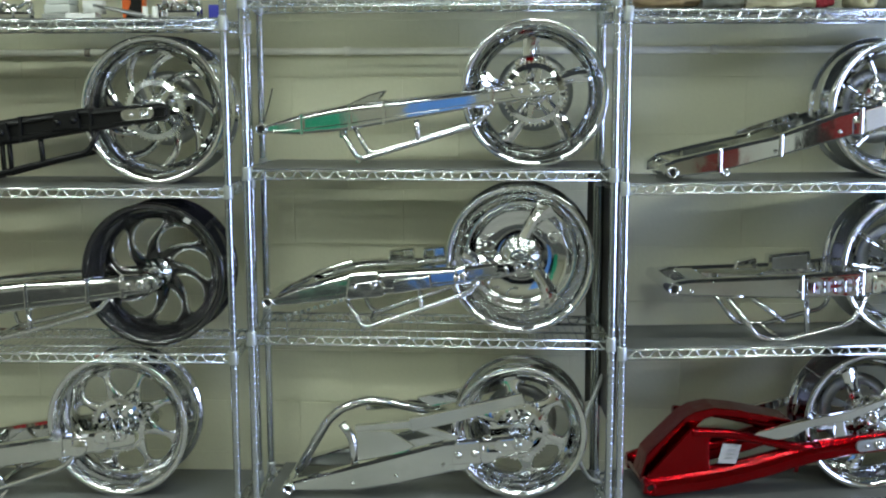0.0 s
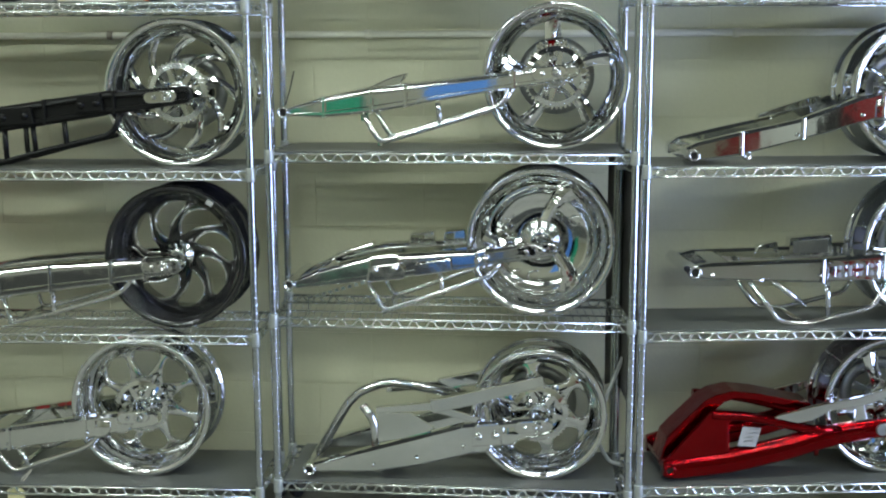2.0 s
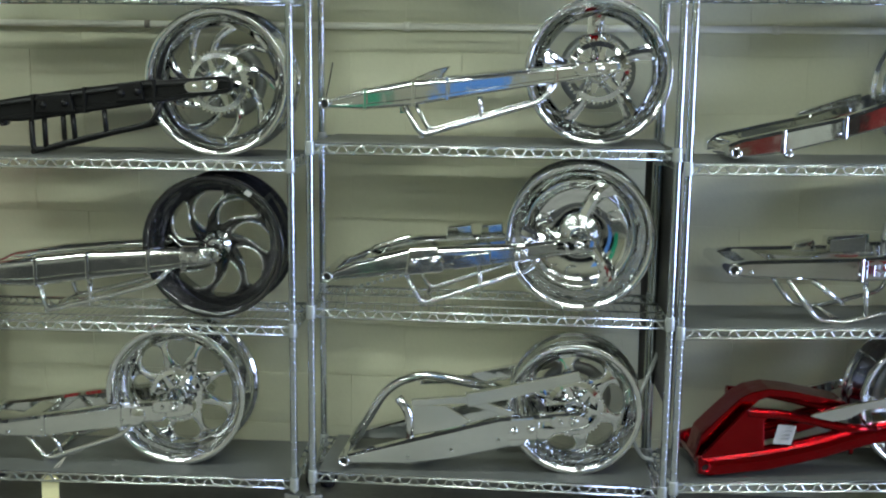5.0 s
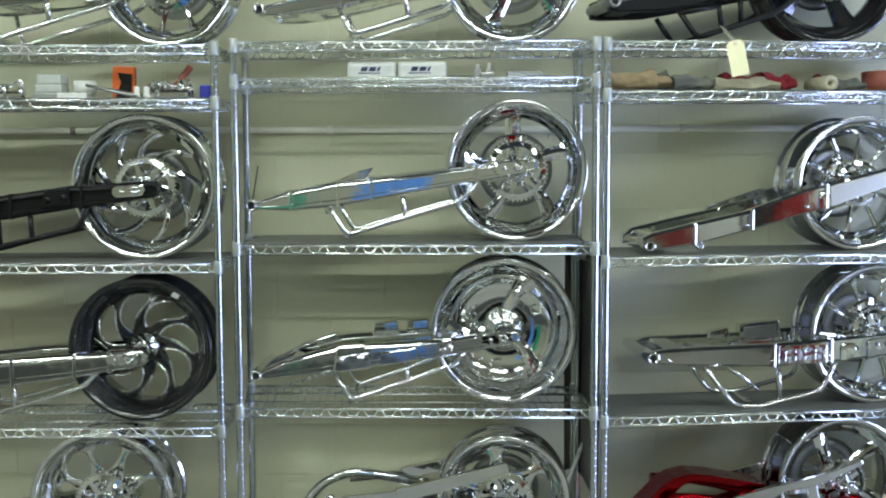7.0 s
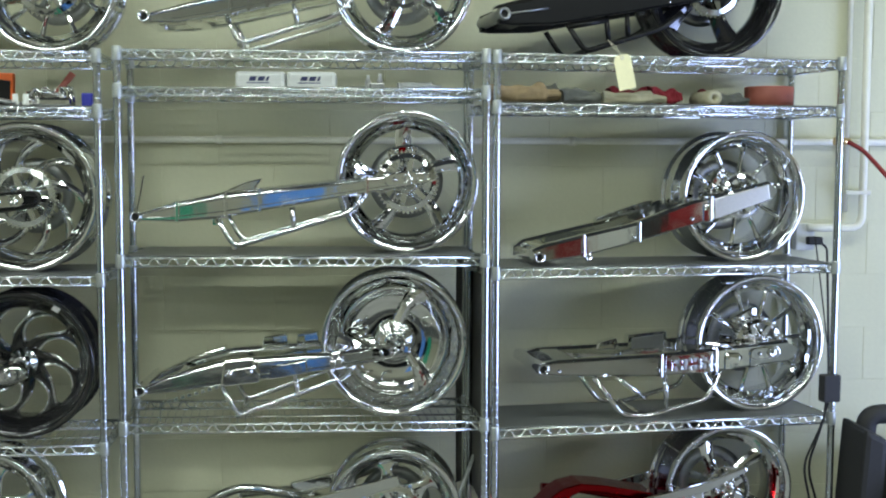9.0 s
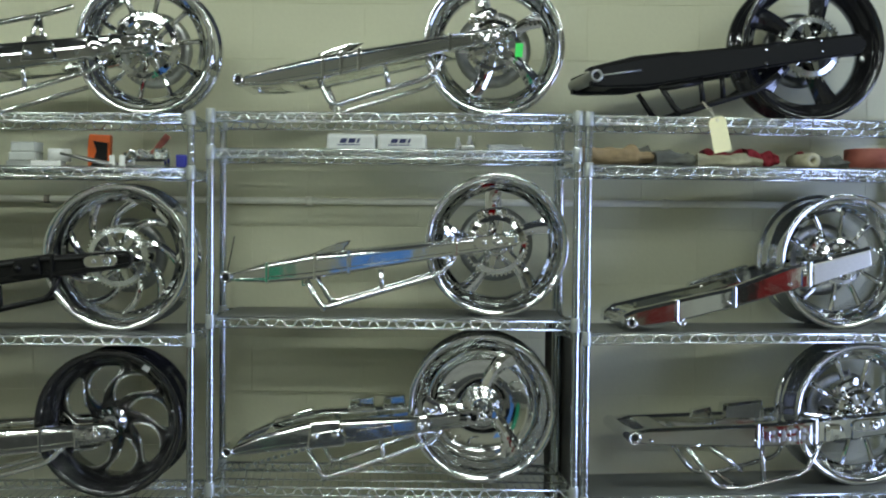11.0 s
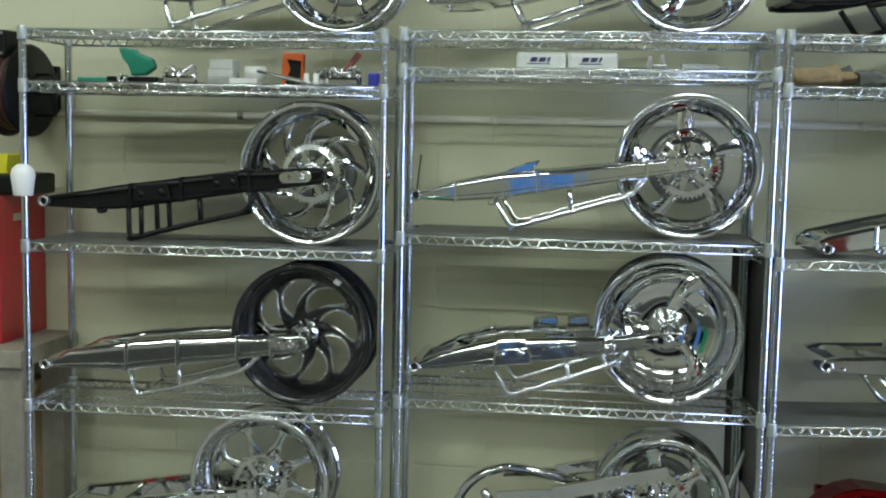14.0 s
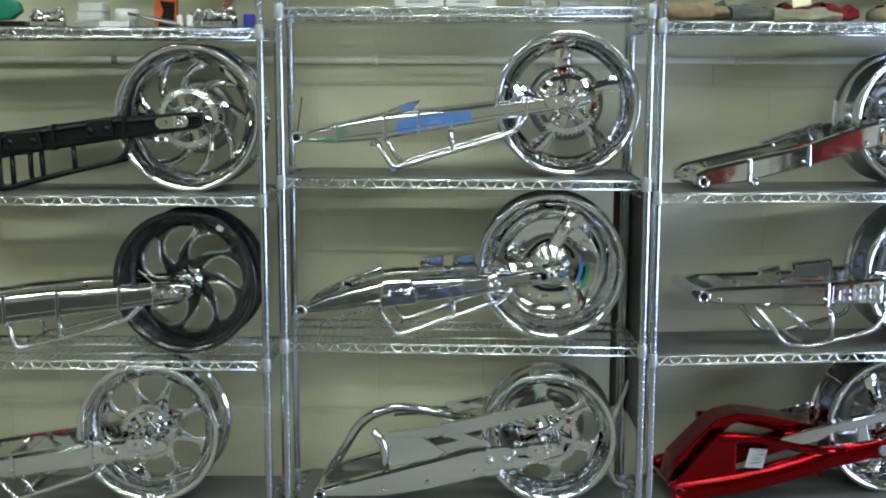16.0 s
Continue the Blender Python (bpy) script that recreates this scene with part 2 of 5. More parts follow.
# the unseen walls take the darkened colour, so less light bounces back
slab("wall_west", (X0 - 0.2, Y0, FLOOR_Z), (X0, WALL_Y + 0.2, CEIL_Z), DIM, "plain unseen wall in dull tan, darkened to cut bounce light", "wall")
slab("wall_south", (X0 - 0.2, Y0 - 0.2, FLOOR_Z), (X1 + 0.2, Y0, CEIL_Z), DIM, "plain unseen wall in dull tan, darkened to cut bounce light", "wall")
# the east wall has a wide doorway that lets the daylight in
slab("wall_east", (X1, Y0, 2.0), (X1 + 0.2, WALL_Y + 0.2, CEIL_Z), DIM, "plain unseen wall above an open doorway, darkened to cut bounce light", "wall")
slab("wall_east_pier", (X1, -0.6, FLOOR_Z), (X1 + 0.2, WALL_Y + 0.2, 2.0), DIM, "plain unseen wall beside an open doorway, darkened to cut bounce light", "wall")
slab("wall_east_far_pier", (X1, Y0, FLOOR_Z), (X1 + 0.2, -3.3, 2.0), DIM, "plain unseen wall beside an open doorway, darkened to cut bounce light", "wall")
slab("ground", (X1 + 0.2, -40, FLOOR_Z - 0.15), (60, 40, FLOOR_Z - 0.02), CONCRETE, "pale concrete yard outside the doorway", "ground")

for tx, ty in TUBES:
    lamp = thing("ceiling_light", pose(tx, ty, CEIL_Z - 0.31), "white enamelled box light hanging under the ceiling", "ceiling light", "ceiling lights")
    part("housing", Shape().box((-0.65, -0.25, 0.0), (0.65, 0.25, 0.07), 0.008), LAMPWHITE, lamp)
    for sx in (-0.6, 0.6):
        part("hanger", Shape().tube([(sx, 0, 0.07), (sx, 0, 0.31)], 0.004, 6), STEEL, lamp)


# ---- wire shelving units ----
def post_mesh(height, name):
    """A chrome post with a groove every inch and a cap."""
    prof, z, r = [(0.0, 0.0), (0.0125, 0.0)], 0.0, 0.0125
    while z < height - 0.03:
        prof += [(r, z + 0.001), (r, z + 0.004), (r, z + 0.0215), (r, z + 0.0236), (r - 0.0002, z + 0.0241), (r - 0.0002, z + 0.0247)]
        z += 0.0254
    prof += [(r, height - 0.006), (0.0142, height - 0.005), (0.0142, height), (0.0125, height + 0.002), (0.0, height + 0.0025)]
    return Shape().lathe(prof, 14, "z", closed=False).mesh(name, POST)


def rail(s, a, b, r=0.0041, drop=0.027, pitch=0.0615):
    """Two wires with a zigzag wire between them, from a to b."""
    a, b = Vector(a), Vector(b)
    d, down = (b - a), Vector((0, 0, -drop))
    s.tube([a, b], r, 6).tube([a + down, b + down], r, 6)
    n = max(2, round(d.length / pitch))
    pts = []
    for i in range(n):
        for u, w in ((0.0, 1), (0.13, 0.95), (0.24, 0.72), (0.35, 0.24), (0.43, 0.05), (0.5, 0), (0.57, 0.05), (0.65, 0.24), (0.76, 0.72), (0.87, 0.95)):
            pts.append(a + d * ((i + u) / n) + down * (0.10 + 0.80 * w))
    pts.append(b + down * 0.9)
    s.tube(pts, 0.0035, 6)


def shelf_unit(m, width, depth, levels, label, solid, lean=0.0):
    off = lean * depth  # sideways set of the back posts
    unit = thing("wire_shelving_unit", m, label, "shelving unit", "wire shelving units on casters")
    top = levels[0] + 0.004
    bottom = 0.142
    me = post_mesh(top - bottom, "post")
    collar = Shape().lathe([(0.0128, -0.036), (0.0160, -0.036), (0.0164, -0.034), (0.0156, 0.007), (0.0152, 0.009), (0.0128, 0.009)], 16, "z").mesh("collar", COLLAR)
    fork = Shape()
    fork.box((-0.030, -0.020, -0.016), (0.030, 0.020, -0.006), 0.003)
    for sy in (-1, 1):
        fork.prism([(-0.026, -0.012), (0.026, -0.012), (0.044, -0.085), (0.020, -0.098)], sy * 0.019 - 0.002, sy * 0.019 + 0.002, 0.001)
    fork.tube([(0, 0, 0.02), (0, 0, -0.014)], 0.008, 10)
    fork_me = fork.mesh("caster", STEEL)
    tyre_me = Shape().lathe([(0.02, -0.014), (0.047, -0.014), (0.052, -0.009), (0.052, 0.009), (0.047, 0.014), (0.02, 0.014)], 28, "y").mesh("caster_wheel", RUBBER)
    hub_me = Shape().lathe([(0.004, -0.017), (0.021, -0.016), (0.021, 0.016), (0.004, 0.017)], 16, "y").mesh("caster_hub", STEEL)
    for i, (px, py) in enumerate(((0, 0), (width, 0), (off, depth), (width + off, depth))):
        p = part("post", me, None, unit, m=pose(px, py, bottom))
        turn = (25, 160, 70, 110)[i]
        c = part("caster", fork_me, None, unit, "swivel caster with a black wheel", m=pose(px, py, bottom - 0.002, 0, 0, turn))
        part("caster_wheel", tyre_me, None, c, m=pose(0.032, 0, -0.088))
        part("caster_hub", hub_me, None, c, m=pose(0.032, 0, -0.088))
    frame_s, deck, rails = Shape(), Shape(), []
    g = 0.017
    for a, b in (((g, 0, -0.003), (width - g, 0, -0.003)), ((g + off, depth, -0.003), (width - g + off, depth, -0.003)),
                 ((0, g, -0.003), (off, depth - g, -0.003)), ((width, g, -0.003), (width + off, depth - g, -0.003))):
        rail_s = Shape()
        rail(rail_s, a, b)
        rails.append(rail_s.mesh("rail", WIRE))
    n = round(width / 0.0262)
    deck.tube([(0, 0.002, -0.0015), (off, depth - 0.002, -0.0015)], 0.0014, 5)
    frame_s.tube([(0.01, 0.006, -0.0062), (width - 0.01, 0.006, -0.0062), (width - 0.01 + off, depth - 0.006, -0.0062), (0.01 + off, depth - 0.006, -0.0062)], 0.003, 6, True)
    fm, dm = frame_s.mesh("shelf", WIRE), deck.mesh("wire", WIRE)
    sm = Shape().tube([(0.004, 0, -0.0062), (width - 0.004, 0, -0.0062)], 0.003, 6).mesh("support_wire", WIRE)
    for i, z in enumerate(levels):
        sh = part("shelf", fm, None, unit, m=pose(0, 0, z))
        for rm in rails:
            part("rail", rm, None, sh)
        for k in range(1, n):
            part("wire", dm, None, sh, m=pose(width * k / n, 0, 0))
        for u in (0.33, 0.67):
            part("support_wire", sm, None, sh, m=pose(off * u, depth * u, 0))
        for px, py in ((0, 0), (width, 0), (off, depth), (width + off, depth)):
            part("collar", collar, None, sh, m=pose(px, py, 0))
    for i in solid:
        ln = part("shelf_liner", Shape().box((0.016, 0.004, 0.0008), (width - 0.016 + off * 0.6, depth + 0.012, 0.0038), 0.001), LINER, m=m @ pose(0, 0, levels[i]))
        tagged(ln, "dark grey plastic liner sheet lying on a wire shelf", "shelf liner", "shelf liners")
    return unit


M_L = pose(-1.238, -0.056, 0, 0, 0, 2.62)
M_C = pose(0.048, 0, 0)
M_R = pose(1.255, 0, 0, 0, 0, 8.2)
LEV = {"L": (1.993, 1.817, 1.275, 0.722, 0.180), "C": (2.001, 1.883, 1.336, 0.788, 0.212), "R": (1.999, 1.837, 1.293, 0.758, 0.230)}
DEPTH = 0.37
LINED = {"L": (1, 2, 4), "C": (2, 4), "R": (1, 2, 3, 4)}
shelf_unit(M_L, 1.224, DEPTH, LEV["L"], "chrome wire shelving unit on casters beside the red toolbox", LINED["L"])
shelf_unit(M_C, 1.182, DEPTH, LEV["C"], "chrome wire shelving unit on casters holding swingarms and wheels", LINED["C"], -0.095)
shelf_unit(M_R @ pose(0.010, 0, 0), 1.226, 0.322, LEV["R"], "chrome wire shelving unit on casters turned slightly from the wall", LINED["R"], -0.05)


# ---- swingarms with wheels ----
def rim_shape(R, w):
    h = w / 2
    prof = [(R - 0.003, -h), (R, -h + 0.003), (R, -h + 0.010), (R - 0.004, -h + 0.014), (R - 0.012, -h + 0.020), (R - 0.016, -h + 0.032), (R - 0.024, -h * 0.42),
            (R - 0.042, -h * 0.24), (R - 0.050, -h * 0.08), (R - 0.050, h * 0.10), (R - 0.042, h * 0.26), (R - 0.024, h * 0.44), (R - 0.015, h - 0.036),
            (R - 0.013, h - 0.028), (R - 0.004, h - 0.023), (R, h - 0.018), (R, h - 0.003), (R - 0.003, h), (R - 0.012, h), (R - 0.020, h - 0.010),
            (R - 0.026, h - 0.030), (R - 0.052, h - 0.055), (R - 0.060, h - 0.065), (R - 0.060, -h + 0.078), (R - 0.062, -h + 0.066), (R - 0.058, -h + 0.054),
            (R - 0.046, -h + 0.048), (R - 0.040, -h + 0.034), (R - 0.033, -h + 0.031), (R - 0.029, -h + 0.022), (R - 0.022, -h + 0.010), (R - 0.013, -h)]
    return Shape().lathe(prof[::-1], 72, "y")


def spoke_shape(r0, r1, sweep, w0, wm, w1, d0, d1, fork=0.0):
    """A spoke from the hub to the rim, bent by sweep degrees, with chamfered sides."""
    s, k = Shape(), 11
    v = []
    for i in range(k):
        u = i / (k - 1)
        r = r0 + (r1 - r0) * u
        a = radians(sweep) * u ** 1.5 + radians(fork) * u
        c = Vector((r * math.sin(a), 0, r * math.cos(a)))
        u2 = min(1, u + 0.02)
        a2 = radians(sweep) * u2 ** 1.5 + radians(fork) * u2
        r2 = r0 + (r1 - r0) * (u + 0.02)
        t = (Vector((r2 * math.sin(a2), 0, r2 * math.cos(a2))) - c).normalized()
        side = Vector((t.z, 0, -t.x))
        w = w0 * (1 - u) ** 2 + 2 * wm * u * (1 - u) + w1 * u * u
        d = d0 + (d1 - d0) * u
        for x, y in ((-1, -0.15), (-0.5, -0.7), (0, -1), (0.5, -0.7), (1, -0.15), (1, 0.6), (0, 1), (-1, 0.6)):
            v.append(c + side * (x * w) + Vector((0, y * d, 0)))
    f = []
    for i in range(k - 1):
        f += [(i * 8 + j, i * 8 + (j + 1) % 8, i * 8 + 8 + (j + 1) % 8, i * 8 + 8 + j) for j in range(8)]
    f += [tuple(range(7, -1, -1)), tuple((k - 1) * 8 + j for j in range(8))]
    return s.add(v, f, False)


def edge_shape(n, r0, r1, sweep, lo, hi, share, t0, t1, dish=0.012, d=0.008):
    """The bright machined line along one stretch of a leaf-shaped opening."""
    oc, oa, half, pts = r0 + (lo + hi) / 2 * (r1 - r0), (hi - lo) / 2 * (r1 - r0), math.pi / n, []
    for i in range(15):
        t = radians(t0 + (t1 - t0) * i / 14)
        r, phi = oc + (oa + 0.002) * math.cos(t), (share * half + 0.002 / oc) * math.sin(t) * (0.86 + 0.28 * math.cos(t))
        u = (r - r0) / (r1 - r0)
        a = phi + radians(sweep) * u ** 1.5
        pts.append((r * math.sin(a), -d - dish * math.sin(math.pi * u) - 0.010 * (1 - u) + 0.002, r * math.cos(a)))
    return Shape().tube(pts, 0.0046, 6)


def sprocket_shape(r, teeth=44, width=0.006, inner=0.76):
    s, n = Shape(), teeth * 4
    v, f = [], []
    for i in range(n):
        a = 2 * math.pi * i / n
        ro = r if i % 4 in (1, 2) else r - 0.008
        rb = r - 0.0085
        for rr, y in ((ro, -width / 2), (ro, width / 2), (rb, width / 2), (r * inner, width / 2 - 0.005), (r * inner, -width / 2 - 0.005), (rb, -width / 2)):
            v.append((rr * math.cos(a), y, rr * math.sin(a)))
    for i in range(n):
        a, b = i * 6, ((i + 1) % n) * 6
        f += [(a + j, a + (j + 1) % 6, b + (j + 1) % 6, b + j) for j in range(6)]
    s.add(v, f, False)
    return s


# style: spokes, sweep, half widths at hub, middle and rim, half depths, a second blade's angle
STYLES = {
    "swirl": (9, 46, 0.012, 0.010, 0.014, 0.011, 0.009, 0),
    "blade": (8, 58, 0.012, 0.008, 0.026, 0.014, 0.012, 0),
    "seven": (7, 14, 0.012, 0.006, 0.016, 0.012, 0.009, 0),
    "five": (5, 10, 0.022, 0.014, 0.030, 0.014, 0.011, 0),
    "tri": (3, 16, 0.030, 0.003, 0.040, 0.014, 0.012, 0),
    "oval": (7, 6, 0.020, 0.012, 0.032, 0.013, 0.010, 0),
    "ten": (10, 3, 0.009, 0.006, 0.010, 0.009, 0.008, 0),
    "cast": (5, -8, 0.030, 0.022, 0.040, 0.018, 0.014, 0),
}


# wheels cut from a dished plate: openings, their sweep, inner and outer reach, share of the sector
WEBS = {"seven": (8, 4, 0.32, 0.95, 0.87), "oval": (6, 6, 0.42, 0.94, 0.80), "blade": (8, 40, 0.22, 0.96, 0.86)}


def web_shape(n, r0, r1, sweep, lo, hi, share, dish=0.016, d=0.008):
    """One sector of a dished plate round a leaf-shaped opening with rounded edges."""
    s, m, half = Shape(), 48, math.pi / n
    mid, ext = (r0 + r1) / 2, (r1 - r0) / 2
    oc, oa = r0 + (lo + hi) / 2 * (r1 - r0), (hi - lo) / 2 * (r1 - r0)

    def put(r, phi, y):
        u = (r - r0) / (r1 - r0)
        a = phi + radians(sweep) * u ** 1.5
        return (r * math.sin(a), y - dish * math.sin(math.pi * min(1, max(0, u))) - 0.010 * (1 - u), r * math.cos(a))
    rings = [[] for _ in range(6)]
    for k in range(m):
        t = 2 * math.pi * k / m
        c, q = math.cos(t), math.sin(t)
        e = 1 / max(abs(c), abs(q))
        br, bp = mid + c * e * ext, q * e * half

        def hole(grow):
            return oc + (oa + grow) * c, (share * half + grow / oc) * q * (0.86 + 0.28 * c)
        rings[0].append(put(br, bp, -d))
        rings[1].append(put(*hole(0.008), -d))
        rings[2].append(put(*hole(0.003), -d + 0.002))
        rings[3].append(put(*hole(0.0), -d + 0.007))
        rings[4].append(put(*hole(0.0), d))
        rings[5].append(put(br, bp, d))
    v = [p for ring in rings for p in ring]
    f = [(i * m + k, i * m + (k + 1) % m, (i + 1) * m + (k + 1) % m, (i + 1) * m + k) for i in range(5) for k in range(m)]
    return s.add(v, f)


HUB_BOLT = Shape().lathe([(0.0, -0.007), (0.003, -0.006), (0.0055, -0.002), (0.0055, 0.003), (0.0, 0.003)], 8, "y", closed=False).mesh("hub_bolt", CHROME)


def wheel(parent, cx, y0, cz, R, w, style, metal, spin=0.0, chain=0.105, chain_mat=None, edge=False, caliper=0.0, label="", accent=False):
    """A bare wheel whose near flange stands at y0, with spokes, hub and sprocket."""
    n, sweep, w0, wm, w1, d0, d1, fork = STYLES[style]
    rim = part("wheel_rim", rim_shape(R, w), metal, parent, label, pose(cx, y0 + w / 2, cz))
    at = -w / 2 + (0.115 if style == "seven" else 0.080 if style in WEBS else 0.062)
    if style in WEBS:
        n, sweep, lo, hi, share = WEBS[style]
        me = web_shape(n, 0.036, R - 0.052, sweep, lo, hi, share, 0.003 if n == 3 else 0.012).mesh("spoke", metal)
    else:
        me = spoke_shape(0.036, R - 0.048, sweep, w0, wm, w1, d0, d1, fork).mesh("spoke", metal)
    edges = [edge_shape(n, 0.036, R - 0.052, sweep, lo, hi, share, t0, t1).mesh("spoke_edge", CHROME) for t0, t1 in ((-170, -25), (35, 120))] if edge else []
    for i in range(n):
        m = pose(0, at, 0, 0, spin + 360 * i / n, 0)
        part("spoke", me, None, rim, m=m)
        for e in edges:
            part("spoke_edge", e, None, rim, "bright machined spoke edge", m=m)
    hub = Shape().lathe([(0.010, at - 0.052), (0.022, at - 0.052), (0.026, at - 0.045), (0.026, at - 0.030), (0.048, at - 0.026), (0.052, at - 0.016),
                         (0.046, at + 0.012), (0.034, at + 0.05), (0.034, w / 2 - 0.05), (0.044, w / 2 - 0.04), (0.044, w / 2 - 0.02), (0.010, w / 2 - 0.015)], 40, "y")
    part("hub", hub, metal if edge is False else CHROME, rim)
    if style == "tri":
        drum = [(0.020, at - 0.070)]
        for k in range(5):
            y = at - 0.070 + 0.013 * k
            drum += [(0.040 + 0.006 * k, y), (0.044 + 0.006 * k, y + 0.004), (0.044 + 0.006 * k, y + 0.008), (0.038 + 0.006 * k, y + 0.011)]
        dish = [(0.050, at + 0.030), (0.075, at + 0.034), (0.120, at + 0.030), (0.150, at + 0.022), (R - 0.085, at + 0.018), (R - 0.072, at + 0.008), (R - 0.058, at + 0.002),
                (R - 0.058, at + 0.012), (R - 0.085, at + 0.028), (0.120, at + 0.040), (0.050, at + 0.040)]
        part("wheel_dish", Shape().lathe(dish, 64, "y"), BILLET, rim, "dished polished wheel centre")
        for qx, qz, qr, a0, a1 in ((-0.112, 0.082, 0.022, 190, 350), (-0.108, 0.030, 0.024, 20, 330), (0.052, 0.072, 0.018, -60, 200), (0.112, 0.062, 0.020, 0, 330), (-0.085, -0.090, 0.026, 30, 300), (-0.02, -0.13, 0.024, 60, 340)):
            arc = [(qx + qr * math.cos(radians(a0 + (a1 - a0) * k / 12)), at + 0.026, qz + 0.8 * qr * math.sin(radians(a0 + (a1 - a0) * k / 12))) for k in range(13)]
            part("cutout_edge", Shape().tube(arc, 0.0040, 6), metal, rim)
        part("hub_drum", Shape().lathe(drum + [(0.020, at)], 32, "y"), metal, rim, "ribbed chrome hub drum")
    for k in range(8):
        a = 2 * math.pi * (k + 0.5) / 8
        part("hub_bolt", HUB_BOLT, None, rim, m=pose(0.040 * math.sin(a), at - 0.026, 0.040 * math.cos(a)))
    disc = Shape().lathe([(0.088, w / 2 - 0.030), (0.128, w / 2 - 0.030), (0.128, w / 2 - 0.025), (0.088, w / 2 - 0.025)], 56, "y")
    for k in range(5):
        disc.prism([(-0.010, 0.030), (0.010, 0.030), (0.016, 0.092), (-0.016, 0.092)], w / 2 - 0.030, w / 2 - 0.025, 0.001, Matrix.Rotation(2 * math.pi * k / 5, 4, "Y"))
    rotor = part("brake_disc", disc, STEEL, rim) if chain and style != "seven" else None
    for k in range(10 if rotor else 0):
        a = 2 * math.pi * k / 10
        part("disc_stud", HUB_BOLT, None, rotor, m=pose(0.088 * math.sin(a), w / 2 - 0.030, 0.088 * math.cos(a)))
    if chain:
        sp = part("sprocket", sprocket_shape(chain), chain_mat or CHROME, parent, "toothed metal sprocket", pose(cx, y0 + 0.026, cz, 0, spin * 0.7, 0))
        spoke_arm = Shape().prism([(-0.012, chain * 0.28), (0.012, chain * 0.28), (0.007, chain * 0.80), (-0.007, chain * 0.80)], -0.003, 0.003, 0.001).mesh("sprocket_arm", chain_mat or CHROME)
        for k in range(6):
            part("sprocket_arm", spoke_arm, None, sp, m=pose(0, 0, 0, 0, 60 * k + 30, 0))
        part("sprocket_centre", Shape().lathe([(chain * 0.20, -0.0042), (chain * 0.36, -0.0042), (chain * 0.36, 0.0042), (chain * 0.20, 0.0042)], 36, "y"), chain_mat or CHROME, sp)
        bolt = Shape().lathe([(0.0, -0.010), (0.006, -0.010), (0.0075, -0.007), (0.0075, 0.004), (0.0, 0.004)], 8, "y", closed=False).mesh("bolt", CHROME)
        for k in range(12):
            a = math.pi / 6 * k
            part("bolt", bolt, None, sp, m=pose(chain * 0.86 * math.sin(a), 0.001, chain * 0.86 * math.cos(a)) @ Matrix.Scale(0.6, 4))
        for k in range(6):
            a = math.pi / 3 * k
            part("bolt", bolt, None, sp, m=pose(chain * 0.47 * math.sin(a), -0.002, chain * 0.47 * math.cos(a)))
    if caliper:
        s = Shape()
        a = radians(caliper)
        m = pose(cx + 0.105 * math.sin(a), y0 + 0.050, cz + 0.105 * math.cos(a), 0, caliper, 0)
        s.box((-0.040, -0.016, -0.020), (0.040, 0.03, 0.018), 0.008)
        s.box((-0.050, -0.004, -0.012), (0.050, 0.024, 0.010), 0.006)
        for px in (-0.022, 0.022):
            s.lathe([(0.0, -0.022), (0.008, -0.022), (0.012, -0.018), (0.012, -0.010), (0.0, -0.010)], 16, "y", (px, 0, 0), closed=False)
        c = part("brake_caliper", s, metal if metal is not BLACK else CHROME, parent, "polished brake caliper", m)
        if accent:
            part("caliper_insert", Shape().box((-0.012, -0.020, -0.012), (0.012, -0.010, 0.012), 0.003), RED, c, "small red insert")
        part("bleed_screw", Shape().tube([(0.03, 0, 0.02), (0.034, 0, 0.045)], 0.0035, 6), STEEL, c)
    return rim


